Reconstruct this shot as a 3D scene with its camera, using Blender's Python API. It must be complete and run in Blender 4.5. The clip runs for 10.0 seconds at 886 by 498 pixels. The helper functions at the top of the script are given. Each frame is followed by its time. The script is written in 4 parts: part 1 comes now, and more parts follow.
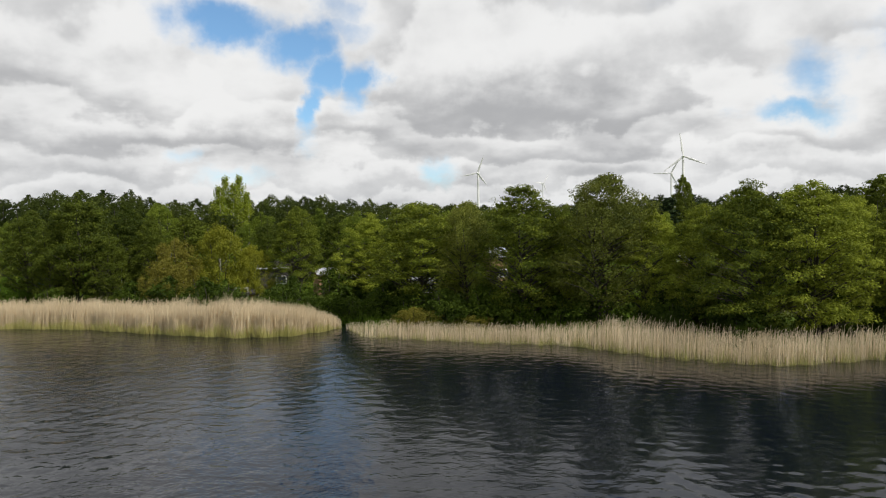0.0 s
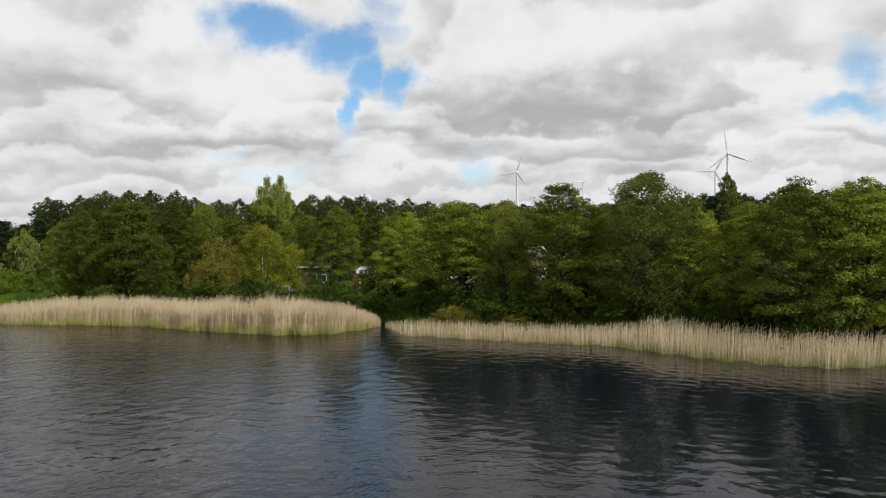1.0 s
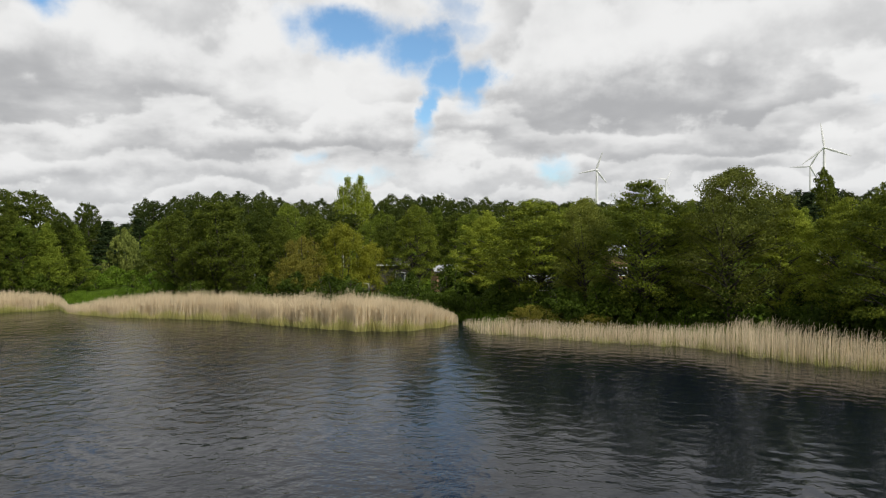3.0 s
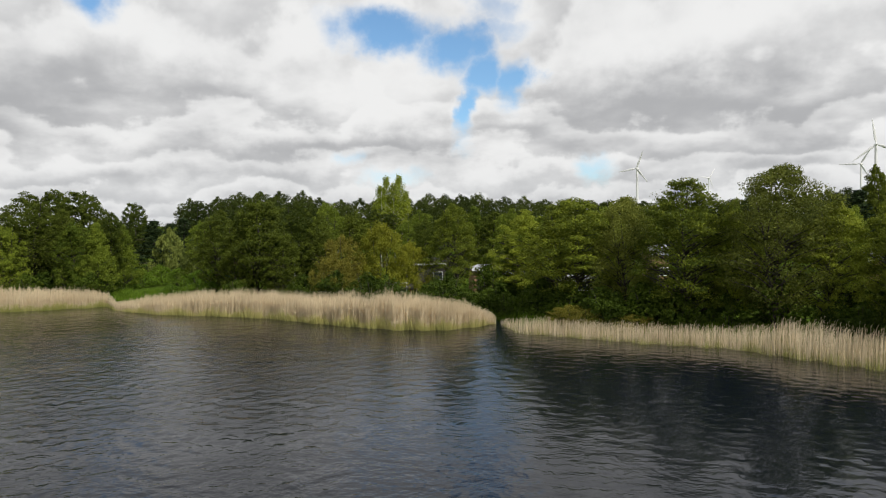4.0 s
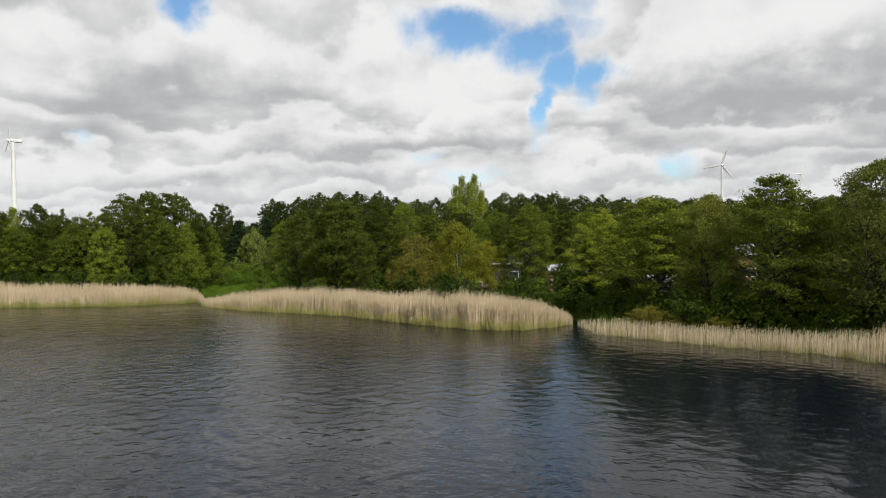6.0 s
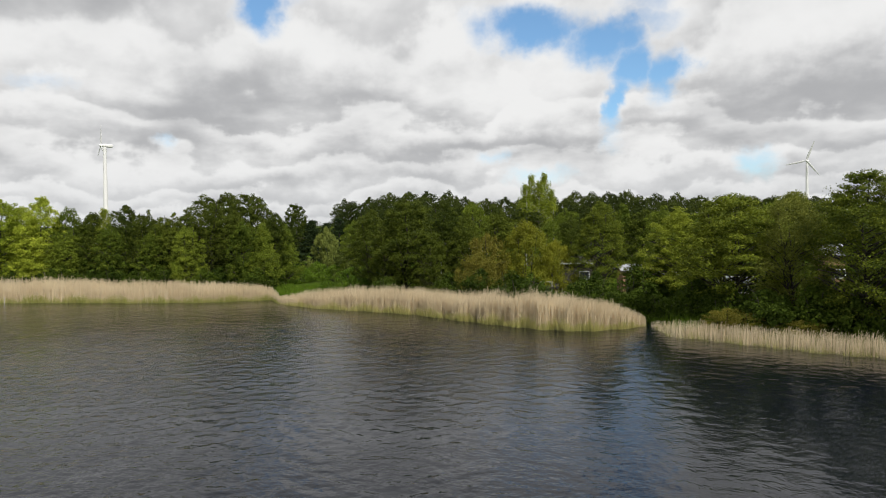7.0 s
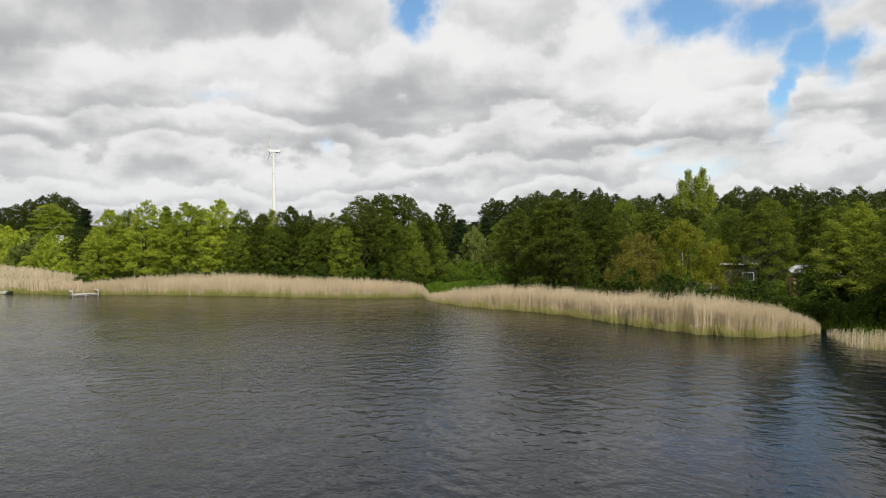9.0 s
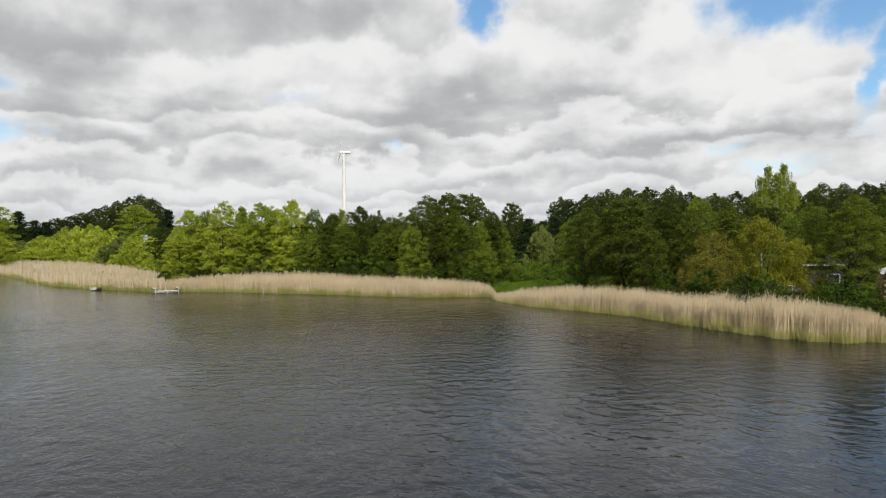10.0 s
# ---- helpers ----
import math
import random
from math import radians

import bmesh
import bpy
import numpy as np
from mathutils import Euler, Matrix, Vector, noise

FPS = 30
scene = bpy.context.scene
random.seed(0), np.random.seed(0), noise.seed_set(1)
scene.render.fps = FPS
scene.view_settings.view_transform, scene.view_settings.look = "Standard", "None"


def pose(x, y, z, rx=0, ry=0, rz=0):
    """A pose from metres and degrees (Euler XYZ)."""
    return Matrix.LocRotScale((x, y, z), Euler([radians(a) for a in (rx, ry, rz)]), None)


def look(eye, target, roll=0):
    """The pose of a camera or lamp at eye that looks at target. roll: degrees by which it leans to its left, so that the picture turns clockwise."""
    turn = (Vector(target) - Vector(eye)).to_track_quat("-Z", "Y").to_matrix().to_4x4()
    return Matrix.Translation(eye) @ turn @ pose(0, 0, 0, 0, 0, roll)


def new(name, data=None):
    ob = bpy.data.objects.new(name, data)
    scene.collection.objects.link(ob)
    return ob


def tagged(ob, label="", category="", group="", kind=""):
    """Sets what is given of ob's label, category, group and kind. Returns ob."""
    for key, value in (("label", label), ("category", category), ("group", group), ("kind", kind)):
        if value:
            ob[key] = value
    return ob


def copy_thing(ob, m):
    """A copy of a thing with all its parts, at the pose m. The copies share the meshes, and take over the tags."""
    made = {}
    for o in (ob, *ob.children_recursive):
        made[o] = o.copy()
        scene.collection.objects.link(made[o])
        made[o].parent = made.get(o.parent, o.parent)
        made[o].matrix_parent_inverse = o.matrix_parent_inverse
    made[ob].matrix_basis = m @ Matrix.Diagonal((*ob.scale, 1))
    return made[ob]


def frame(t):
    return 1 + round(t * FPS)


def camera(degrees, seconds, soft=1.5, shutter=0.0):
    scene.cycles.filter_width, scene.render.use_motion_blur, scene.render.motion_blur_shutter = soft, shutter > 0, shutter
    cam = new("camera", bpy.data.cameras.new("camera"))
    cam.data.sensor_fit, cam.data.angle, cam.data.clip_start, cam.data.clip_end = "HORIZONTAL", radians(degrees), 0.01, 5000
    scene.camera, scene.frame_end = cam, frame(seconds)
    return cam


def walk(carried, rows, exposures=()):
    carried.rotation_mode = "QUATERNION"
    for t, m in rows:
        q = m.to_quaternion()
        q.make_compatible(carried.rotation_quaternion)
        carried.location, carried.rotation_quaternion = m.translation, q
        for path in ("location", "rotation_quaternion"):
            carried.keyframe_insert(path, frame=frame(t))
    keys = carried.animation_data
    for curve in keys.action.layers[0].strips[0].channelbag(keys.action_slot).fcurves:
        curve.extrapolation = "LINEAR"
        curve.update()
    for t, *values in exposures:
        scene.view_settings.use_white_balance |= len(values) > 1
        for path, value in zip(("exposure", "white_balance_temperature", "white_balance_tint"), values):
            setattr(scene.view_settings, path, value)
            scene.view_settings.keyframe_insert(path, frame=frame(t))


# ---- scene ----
cam = camera(66.8, 10.0, soft=1.1)
EYE = 6.5
# seconds, x, y, z from the first eye, yaw, pitch, lean: a drone that turns to its left almost on the spot
ROWS = [
    (0.0, 0.000, 0.000, 0.000, 0.00, -0.95, 0.65),
    (0.5, -0.003, -0.012, -0.019, 1.57, -0.96, 0.65),
    (1.0, -0.006, -0.021, -0.036, 3.29, -0.96, 0.64),
    (1.5, -0.010, -0.027, -0.051, 4.84, -0.97, 0.64),
    (2.0, -0.014, -0.030, -0.065, 6.78, -0.97, 0.64),
    (2.5, -0.019, -0.030, -0.077, 8.34, -0.97, 0.64),
    (4.0, -0.033, -0.010, -0.102, 13.10, -0.98, 0.63),
    (4.5, -0.039, 0.002, -0.107, 14.64, -0.97, 0.62),
    (5.0, -0.045, 0.018, -0.110, 16.15, -0.97, 0.62),
    (6.5, -0.064, 0.084, -0.110, 22.07, -0.97, 0.62),
    (7.0, -0.071, 0.112, -0.106, 25.41, -0.96, 0.62),
    (7.5, -0.079, 0.143, -0.101, 28.71, -0.95, 0.62),
    (8.0, -0.087, 0.178, -0.093, 31.82, -0.94, 0.62),
    (8.5, -0.095, 0.215, -0.085, 34.90, -0.95, 0.63),
    (9.0, -0.103, 0.256, -0.074, 37.96, -0.96, 0.63),
    (9.5, -0.112, 0.300, -0.062, 40.77, -0.96, 0.64),
    (10.0, -0.121, 0.346, -0.048, 43.72, -0.95, 0.63),
]
walk(cam, [(t, pose(x, y, EYE + z, 0, 0, yaw) @ pose(0, 0, 0, 90 + pitch, 0, 0) @ pose(0, 0, 0, 0, 0, -lean))
           for t, x, y, z, yaw, pitch, lean in ROWS], ((0.0, -0.06), (10.0, -0.06)))

# ------------------------------------------------------------------ node helpers


def node(tree, kind, links=(), **values):
    n = tree.nodes.new(kind)
    for key, value in values.items():
        setattr(n, key, value)
    for socket, value in links:
        if isinstance(value, bpy.types.NodeSocket):
            tree.links.new(value, n.inputs[socket])
        else:
            n.inputs[socket].default_value = value
    return n


def calc(tree, op, a, b=0.0, c=0.0, clamp=False):
    return node(tree, "ShaderNodeMath", ((0, a), (1, b), (2, c)), operation=op, use_clamp=clamp).outputs[0]


def blend(tree, factor, a, b):
    n = node(tree, "ShaderNodeMix", (), data_type="RGBA")
    for i, value in ((0, factor), (6, a), (7, b)):
        if isinstance(value, bpy.types.NodeSocket):
            tree.links.new(value, n.inputs[i])
        else:
            n.inputs[i].default_value = value if i == 0 else (*value, 1.0)[:4]
    return n.outputs[2]


def ramp(tree, value, low, high):
    return node(tree, "ShaderNodeMapRange", ((0, value), (1, low), (2, high)), interpolation_type="SMOOTHSTEP").outputs[0]


def fbm(tree, vector, scale, detail=4.0, rough=0.5, distortion=0.0):
    return node(tree, "ShaderNodeTexNoise", (("Vector", vector), ("Scale", scale), ("Detail", detail), ("Roughness", rough),
                                             ("Distortion", distortion))).outputs[0]


# ------------------------------------------------------------------ sky, sun
SUN_AZ, SUN_EL = 125.0, 46.0  # degrees clockwise from +y, above the horizon
world = bpy.data.worlds.new("spring_sky")
scene.world = world
world.cycles.sampling_method, world.cycles.sample_map_resolution = "MANUAL", 512
world.use_nodes = True
wt = world.node_tree
wt.nodes.clear()
sky = node(wt, "ShaderNodeTexSky", (), sky_type="NISHITA", sun_disc=False, sun_elevation=radians(SUN_EL), sun_rotation=radians(SUN_AZ),
           air_density=1.0, dust_density=0.6, ozone_density=1.5)
ray_dir = node(wt, "ShaderNodeTexCoord").outputs["Generated"]
sx, sy, sz = node(wt, "ShaderNodeSeparateXYZ", ((0, ray_dir),)).outputs
az = calc(wt, "MULTIPLY", calc(wt, "ARCTAN2", sx, sy), 57.2958)
el = calc(wt, "MULTIPLY", calc(wt, "ARCSINE", sz), 57.2958)


def shifted(v, by):
    return node(wt, "ShaderNodeVectorMath", ((0, v), (1, by)), operation="ADD").outputs[0]


def cauliflower(v, scale):
    """Billowing cloud density about 0.5: soft masses with rounded heads."""
    soft = fbm(wt, v, scale, 6.0, 0.54)
    bend = node(wt, "ShaderNodeTexNoise", (("Vector", v), ("Scale", scale * 2.5), ("Detail", 3.0))).outputs[1]
    bend = node(wt, "ShaderNodeVectorMath", ((0, bend), (1, (0.09, 0.09, 0.09))), operation="MULTIPLY").outputs[0]
    bend = node(wt, "ShaderNodeVectorMath", ((0, v), (1, bend)), operation="ADD").outputs[0]
    heads = node(wt, "ShaderNodeTexVoronoi", (("Vector", bend), ("Scale", scale * 2.0)), feature="F1").outputs[0]
    dome = calc(wt, "MULTIPLY", heads, heads)
    return calc(wt, "MULTIPLY_ADD", calc(wt, "SUBTRACT", 0.28, dome), 0.32, soft)


# flatter and smaller puffs towards the horizon
rise = calc(wt, "MULTIPLY", calc(wt, "SQRT", calc(wt, "MAXIMUM", calc(wt, "ADD", sz, 0.012), 0.0)), 1.35)
near_h = calc(wt, "MULTIPLY_ADD", ramp(wt, sz, 0.26, 0.02), 0.35, 1.0)
squeeze = node(wt, "ShaderNodeCombineXYZ", ((0, calc(wt, "MULTIPLY", sx, near_h)), (1, calc(wt, "MULTIPLY", sy, near_h)), (2, rise))).outputs[0]
wob_a = calc(wt, "SUBTRACT", fbm(wt, ray_dir, 9.0, 5.0, 0.6), 0.5)
wob_b = calc(wt, "SUBTRACT", fbm(wt, shifted(ray_dir, (3.1, 7.7, 1.3)), 9.0, 5.0, 0.6), 0.5)
az_w = calc(wt, "MULTIPLY_ADD", wob_a, 9.0, az)
el_w = calc(wt, "MULTIPLY_ADD", wob_b, 6.0, el)
# gaps of blue: azimuth, elevation, half widths, depth
gaps = [(-17.8, 17.1, 4.8, 1.8, 1.0), (-12.4, 15.6, 3.8, 2.0, 1.0), (-9.2, 13.6, 2.6, 2.0, 1.0), (-10.8, 10.8, 1.2, 2.4, 0.95),
        (-6.4, 12.8, 1.6, 2.2, 0.85), (-9.0, 17.0, 4.0, 1.2, 0.55), (-39.8, 19.6, 2.4, 2.2, 1.0), (28.3, 11.8, 2.6, 2.2, 0.62), (27.5, 9.2, 3.6, 0.9, 0.72),
        (-0.5, 6.0, 2.2, 1.2, 0.55), (-17.5, 5.3, 3.4, 1.0, 0.48), (-21.5, 6.6, 1.5, 0.8, 0.42), (-76.5, 8.2, 2.6, 1.1, 0.6), (-48.0, 7.8, 1.6, 0.8, 0.42),
        (-56.0, 11.2, 2.5, 0.9, 0.42), (36.0, 14.0, 3.0, 2.0, 0.7), (-77.0, 12.0, 1.6, 0.8, 0.7),
        # both unseen, above the view; the second added to darken the right-hand water
        (-9.2, 26.0, 2.2, 9.0, 0.85), (20.0, 37.0, 14.0, 12.0, 0.95)]
open_sky = 0.0
for ga, ge, wa, we, depth in gaps:
    da = calc(wt, "DIVIDE", calc(wt, "SUBTRACT", az_w, ga), wa)
    de = calc(wt, "DIVIDE", calc(wt, "SUBTRACT", el_w, ge), we)
    d2 = calc(wt, "MULTIPLY_ADD", da, da, calc(wt, "MULTIPLY", de, de))
    spot = calc(wt, "MULTIPLY", calc(wt, "EXPONENT", calc(wt, "MULTIPLY", d2, -0.7)), depth)
    open_sky = calc(wt, "MAXIMUM", spot, open_sky)
dens = cauliflower(squeeze, 3.7)
dens_up = cauliflower(shifted(squeeze, (0.0, 0.0, 0.06)), 3.7)
fray = calc(wt, "SUBTRACT", fbm(wt, squeeze, 14.0, 4.0, 0.6), 0.5)
open_sky = calc(wt, "MULTIPLY_ADD", fray, 0.36, calc(wt, "MULTIPLY_ADD", calc(wt, "SUBTRACT", dens, 0.5), -0.45, open_sky))
blue = ramp(wt, open_sky, 0.20, 0.86)
# lit heads over grey undersides, at two sizes, over the broad light and grey masses of the deck
# masses: azimuth, elevation, half widths, lighter (+) or greyer (-)
masses = [(-30.0, 17.5, 9.0, 2.6, 0.34), (-38.0, 12.0, 10.0, 2.2, -0.30), (-46.0, 9.0, 4.0, 1.0, -0.28), (-18.5, 11.5, 5.5, 2.4, 0.36), (-19.0, 7.2, 6.0, 0.6, -0.26),
          (-42.5, 7.9, 3.2, 0.9, 0.34), (12.0, 11.0, 7.5, 1.6, -0.34), (3.0, 9.6, 6.0, 1.3, -0.30), (4.0, 14.5, 8.0, 1.8, 0.26), (20.0, 17.0, 8.0, 2.5, 0.14), (-4.0, 7.0, 4.0, 0.9, 0.26),
          (-74.0, 13.5, 5.0, 2.6, -0.34), (-58.0, 18.5, 9.0, 1.4, -0.30), (-66.0, 13.0, 3.0, 1.6, 0.24), (-77.0, 6.6, 3.0, 0.9, 0.34), (-60.0, 8.0, 8.0, 0.9, -0.24), (24.0, 7.6, 7.0, 0.9, 0.26)]
broad = 0.0
for ga, ge, wa, we, depth in masses:
    da = calc(wt, "DIVIDE", calc(wt, "SUBTRACT", az_w, ga), wa)
    de = calc(wt, "DIVIDE", calc(wt, "SUBTRACT", el_w, ge), we)
    d2 = calc(wt, "MULTIPLY_ADD", da, da, calc(wt, "MULTIPLY", de, de))
    broad = calc(wt, "MULTIPLY_ADD", calc(wt, "EXPONENT", calc(wt, "MULTIPLY", d2, -0.6)), depth, broad)
# rows of cumulus one behind the other: grey bases, white heads, each row's base over the heads of the next
warp = calc(wt, "SUBTRACT", fbm(wt, squeeze, 4.0, 5.0, 0.50), 0.5)
lobes = node(wt, "ShaderNodeTexVoronoi", (("Vector", shifted(squeeze, (1.7, 0.4, 2.2))), ("Scale", 9.0), ("Smoothness", 0.6)), feature="SMOOTH_F1").outputs[0]
row = calc(wt, "MULTIPLY", calc(wt, "LOGARITHM", calc(wt, "MAXIMUM", calc(wt, "ADD", el_w, 2.5), 0.5), 2.71828), 2.9)
row = calc(wt, "MULTIPLY_ADD", warp, 3.4, calc(wt, "MULTIPLY_ADD", lobes, 0.75, row))
row = calc(wt, "FRACT", row)
heads_lit = calc(wt, "MULTIPLY", ramp(wt, row, 0.02, 0.72), ramp(wt, row, 1.0, 0.74))
lit = calc(wt, "MULTIPLY", calc(wt, "SUBTRACT", dens, dens_up), 1.6)
curls = calc(wt, "SUBTRACT", fbm(wt, squeeze, 7.0, 4.0, 0.5), 0.5)
shade = calc(wt, "MULTIPLY_ADD", curls, 0.45, calc(wt, "ADD", lit, calc(wt, "MULTIPLY_ADD", broad, 0.8, 0.35)))
shade = calc(wt, "MULTIPLY_ADD", heads_lit, 0.42, shade)
shade = calc(wt, "MULTIPLY_ADD", ramp(wt, open_sky, 0.02, 0.4), 0.22, shade)
shade = ramp(wt, shade, -0.15, 1.05)
cloud = blend(wt, shade, (0.455, 0.46, 0.472), (0.90, 0.90, 0.895))
haze = ramp(wt, el, 0.0, 8.0)
cloud = blend(wt, haze, blend(wt, 0.45, cloud, (0.70, 0.72, 0.74)), cloud)
blue_sky = node(wt, "ShaderNodeVectorMath", ((0, sky.outputs[0]), (1, (0.118, 0.148, 0.160))), operation="MULTIPLY").outputs[0]
colour = blend(wt, blue, cloud, blue_sky)
back = node(wt, "ShaderNodeBackground", ((0, colour), (1, 1.0)))
node(wt, "ShaderNodeOutputWorld", ((0, back.outputs[0]),))

sun = new("sun", bpy.data.lights.new("sun", "SUN"))
sun.data.energy, sun.data.angle, sun.data.color = 4.0, radians(1.0), (1.0, 0.95, 0.87)
sun_from = Vector((math.sin(radians(SUN_AZ)) * math.cos(radians(SUN_EL)), math.cos(radians(SUN_AZ)) * math.cos(radians(SUN_EL)), math.sin(radians(SUN_EL))))
sun.matrix_world = look(sun_from * 100, (0, 0, 0))

# ------------------------------------------------------------------ materials


def material(name):
    m = bpy.data.materials.new(name)
    m.use_nodes = True
    m.node_tree.nodes.clear()
    return m, m.node_tree


def finish(t, shader):
    node(t, "ShaderNodeOutputMaterial", ((0, shader),))


def plain(name, dark, light, rough=0.7, scale=3.0, metal=0.0, bump=0.15, fine=40.0):
    """Two tones mixed by coarse stains and fine grain, with a little relief."""
    m, t = material(name)
    place = node(t, "ShaderNodeTexCoord").outputs["Object"]
    coarse, grain = fbm(t, place, scale, 4.0), fbm(t, place, fine, 3.0)
    tone = ramp(t, calc(t, "MULTIPLY_ADD", grain, 0.35, calc(t, "MULTIPLY", coarse, 0.65)), 0.3, 0.7)
    relief_n = node(t, "ShaderNodeBump", (("Strength", bump), ("Distance", 0.02), ("Height", grain)))
    p = node(t, "ShaderNodeBsdfPrincipled", (("Base Color", blend(t, tone, dark, light)), ("Roughness", rough), ("Metallic", metal),
                                             ("Normal", relief_n.outputs[0])))
    finish(t, p.outputs[0])
    return m


def leaf(name, dark, light, through_light=0.27, spread=0.5):
    m, t = material(name)
    island = node(t, "ShaderNodeNewGeometry").outputs["Random Per Island"]
    tree_n = node(t, "ShaderNodeObjectInfo").outputs["Random"]
    place = node(t, "ShaderNodeTexCoord").outputs["Object"]
    # noise tone: leaf variety, plus lit clumps and shaded gaps put into the colour
    patch = fbm(t, place, 1.1, 3.0)
    f = calc(t, "MULTIPLY_ADD", calc(t, "MULTIPLY", island, island), spread, calc(t, "MULTIPLY_ADD", tree_n, 0.55, calc(t, "MULTIPLY_ADD", patch, 1.3, -0.72)), clamp=True)
    c = blend(t, f, dark, light)
    p = node(t, "ShaderNodeBsdfPrincipled", (("Base Color", c), ("Roughness", 0.7), ("Specular IOR Level", 0.1)))
    glow = node(t, "ShaderNodeBsdfTranslucent", ((0, blend(t, 0.5, c, tuple(min(1, v * 1.5) for v in light))),))
    mix = node(t, "ShaderNodeMixShader", ((0, through_light), (1, p.outputs[0]), (2, glow.outputs[0])))
    finish(t, mix.outputs[0])
    return m


M_ALDER = leaf("alder_leaf", (0.032, 0.051, 0.006), (0.305, 0.355, 0.037))
M_MID = leaf("broad_leaf", (0.022, 0.037, 0.005), (0.145, 0.178, 0.020))
M_FRESH = leaf("fresh_leaf", (0.038, 0.064, 0.007), (0.250, 0.310, 0.034))
M_LIME = leaf("lime_leaf", (0.150, 0.200, 0.017), (0.42, 0.48, 0.052))
# dark leaf, with the cloud shade over the wood put into its colour
M_FOREST = leaf("forest_leaf", (0.016, 0.028, 0.005), (0.082, 0.104, 0.016))
M_WILLOW = leaf("willow_leaf", (0.115, 0.128, 0.012), (0.315, 0.318, 0.030))
M_RUST = leaf("young_leaf", (0.085, 0.085, 0.014), (0.215, 0.195, 0.030))
M_BIRCH = leaf("birch_leaf", (0.110, 0.150, 0.018), (0.30, 0.35, 0.036))
M_SPRUCE = leaf("spruce_needle", (0.012, 0.024, 0.009), (0.040, 0.062, 0.020), 0.1)
M_TWIG = leaf("budding_leaf", (0.055, 0.070, 0.013), (0.245, 0.270, 0.046))
M_GREYLEAF = leaf("grey_willow_leaf", (0.075, 0.100, 0.022), (0.21, 0.245, 0.055))
M_SHRUB = leaf("shrub_leaf", (0.014, 0.028, 0.003), (0.09, 0.135, 0.013))
M_GRASSBLADE = leaf("grass_blade", (0.045, 0.095, 0.008), (0.15, 0.23, 0.02))
M_BARK = plain("bark", (0.018, 0.015, 0.012), (0.065, 0.056, 0.047), 0.9, 2.0, bump=0.6, fine=25)
M_BIRCHBARK = plain("birch_bark", (0.25, 0.24, 0.22), (0.68, 0.66, 0.62), 0.7, 3.0)
M_WHITE = plain("white_paint", (0.68, 0.69, 0.70), (0.80, 0.80, 0.80), 0.45, 0.3)
M_TOWER = plain("turbine_paint", (0.70, 0.71, 0.72), (0.80, 0.80, 0.80), 0.4, 0.1)
M_GREYROOF = plain("roof_sheet", (0.22, 0.23, 0.24), (0.40, 0.41, 0.42), 0.6, 1.5)
M_PALEROOF = plain("pale_roof_sheet", (0.20, 0.215, 0.225), (0.36, 0.375, 0.385), 0.5, 1.5)
M_BROWNWALL = plain("brown_boarding", (0.20, 0.11, 0.06), (0.36, 0.22, 0.13), 0.8, 2.0)
M_REDWALL = plain("red_boarding", (0.10, 0.03, 0.02), (0.20, 0.07, 0.045), 0.8, 2.0)
M_DARKWOOD = plain("dark_boarding", (0.03, 0.028, 0.025), (0.08, 0.07, 0.06), 0.85, 2.0)
M_GREYWOOD = plain("weathered_wood", (0.30, 0.28, 0.25), (0.60, 0.57, 0.52), 0.85, 3.0, bump=0.5)
M_TARP = plain("green_tarpaulin", (0.02, 0.10, 0.08), (0.05, 0.20, 0.16), 0.5, 2.0)
M_BOAT = plain("pale_green_paint", (0.34, 0.40, 0.26), (0.55, 0.60, 0.44), 0.5, 2.0)
M_DARKGLASS = plain("window_glass", (0.02, 0.025, 0.03), (0.05, 0.06, 0.07), 0.08, 1.0, bump=0.0)

# reeds: dry straw, greener at the foot where the new shoots stand
M_REED, t = material("dry_reed")
island = node(t, "ShaderNodeNewGeometry").outputs["Random Per Island"]
place = node(t, "ShaderNodeTexCoord").outputs["Object"]
patch = fbm(t, place, 0.35, 3.0)
tone = calc(t, "MULTIPLY_ADD", island, 0.40, calc(t, "MULTIPLY_ADD", patch, 1.1, -0.25), clamp=True)
straw = blend(t, tone, (0.52, 0.425, 0.275), (0.78, 0.68, 0.49))
p = node(t, "ShaderNodeBsdfPrincipled", (("Base Color", straw), ("Roughness", 0.65), ("Specular IOR Level", 0.3)))
glow = node(t, "ShaderNodeBsdfTranslucent", ((0, straw),))
finish(t, node(t, "ShaderNodeMixShader", ((0, 0.25), (1, p.outputs[0]), (2, glow.outputs[0]))).outputs[0])
M_SHOOT = leaf("reed_shoot", (0.26, 0.28, 0.08), (0.50, 0.46, 0.19), 0.25)

# meadow and forest floor
M_GROUND, t = material("meadow")
place = node(t, "ShaderNodeTexCoord").outputs["Object"]
big, small = fbm(t, place, 0.06, 5.0), fbm(t, place, 2.5, 5.0, 0.65)
grass = blend(t, small, (0.025, 0.050, 0.007), (0.085, 0.130, 0.016))
soil = blend(t, small, (0.03, 0.025, 0.016), (0.10, 0.08, 0.05))
c = blend(t, ramp(t, big, 0.5, 0.68), grass, soil)
b = node(t, "ShaderNodeBump", (("Strength", 0.6), ("Distance", 0.15), ("Height", small)))
finish(t, node(t, "ShaderNodeBsdfPrincipled", (("Base Color", c), ("Roughness", 0.95), ("Specular IOR Level", 0.0), ("Normal", b.outputs[0]))).outputs[0])

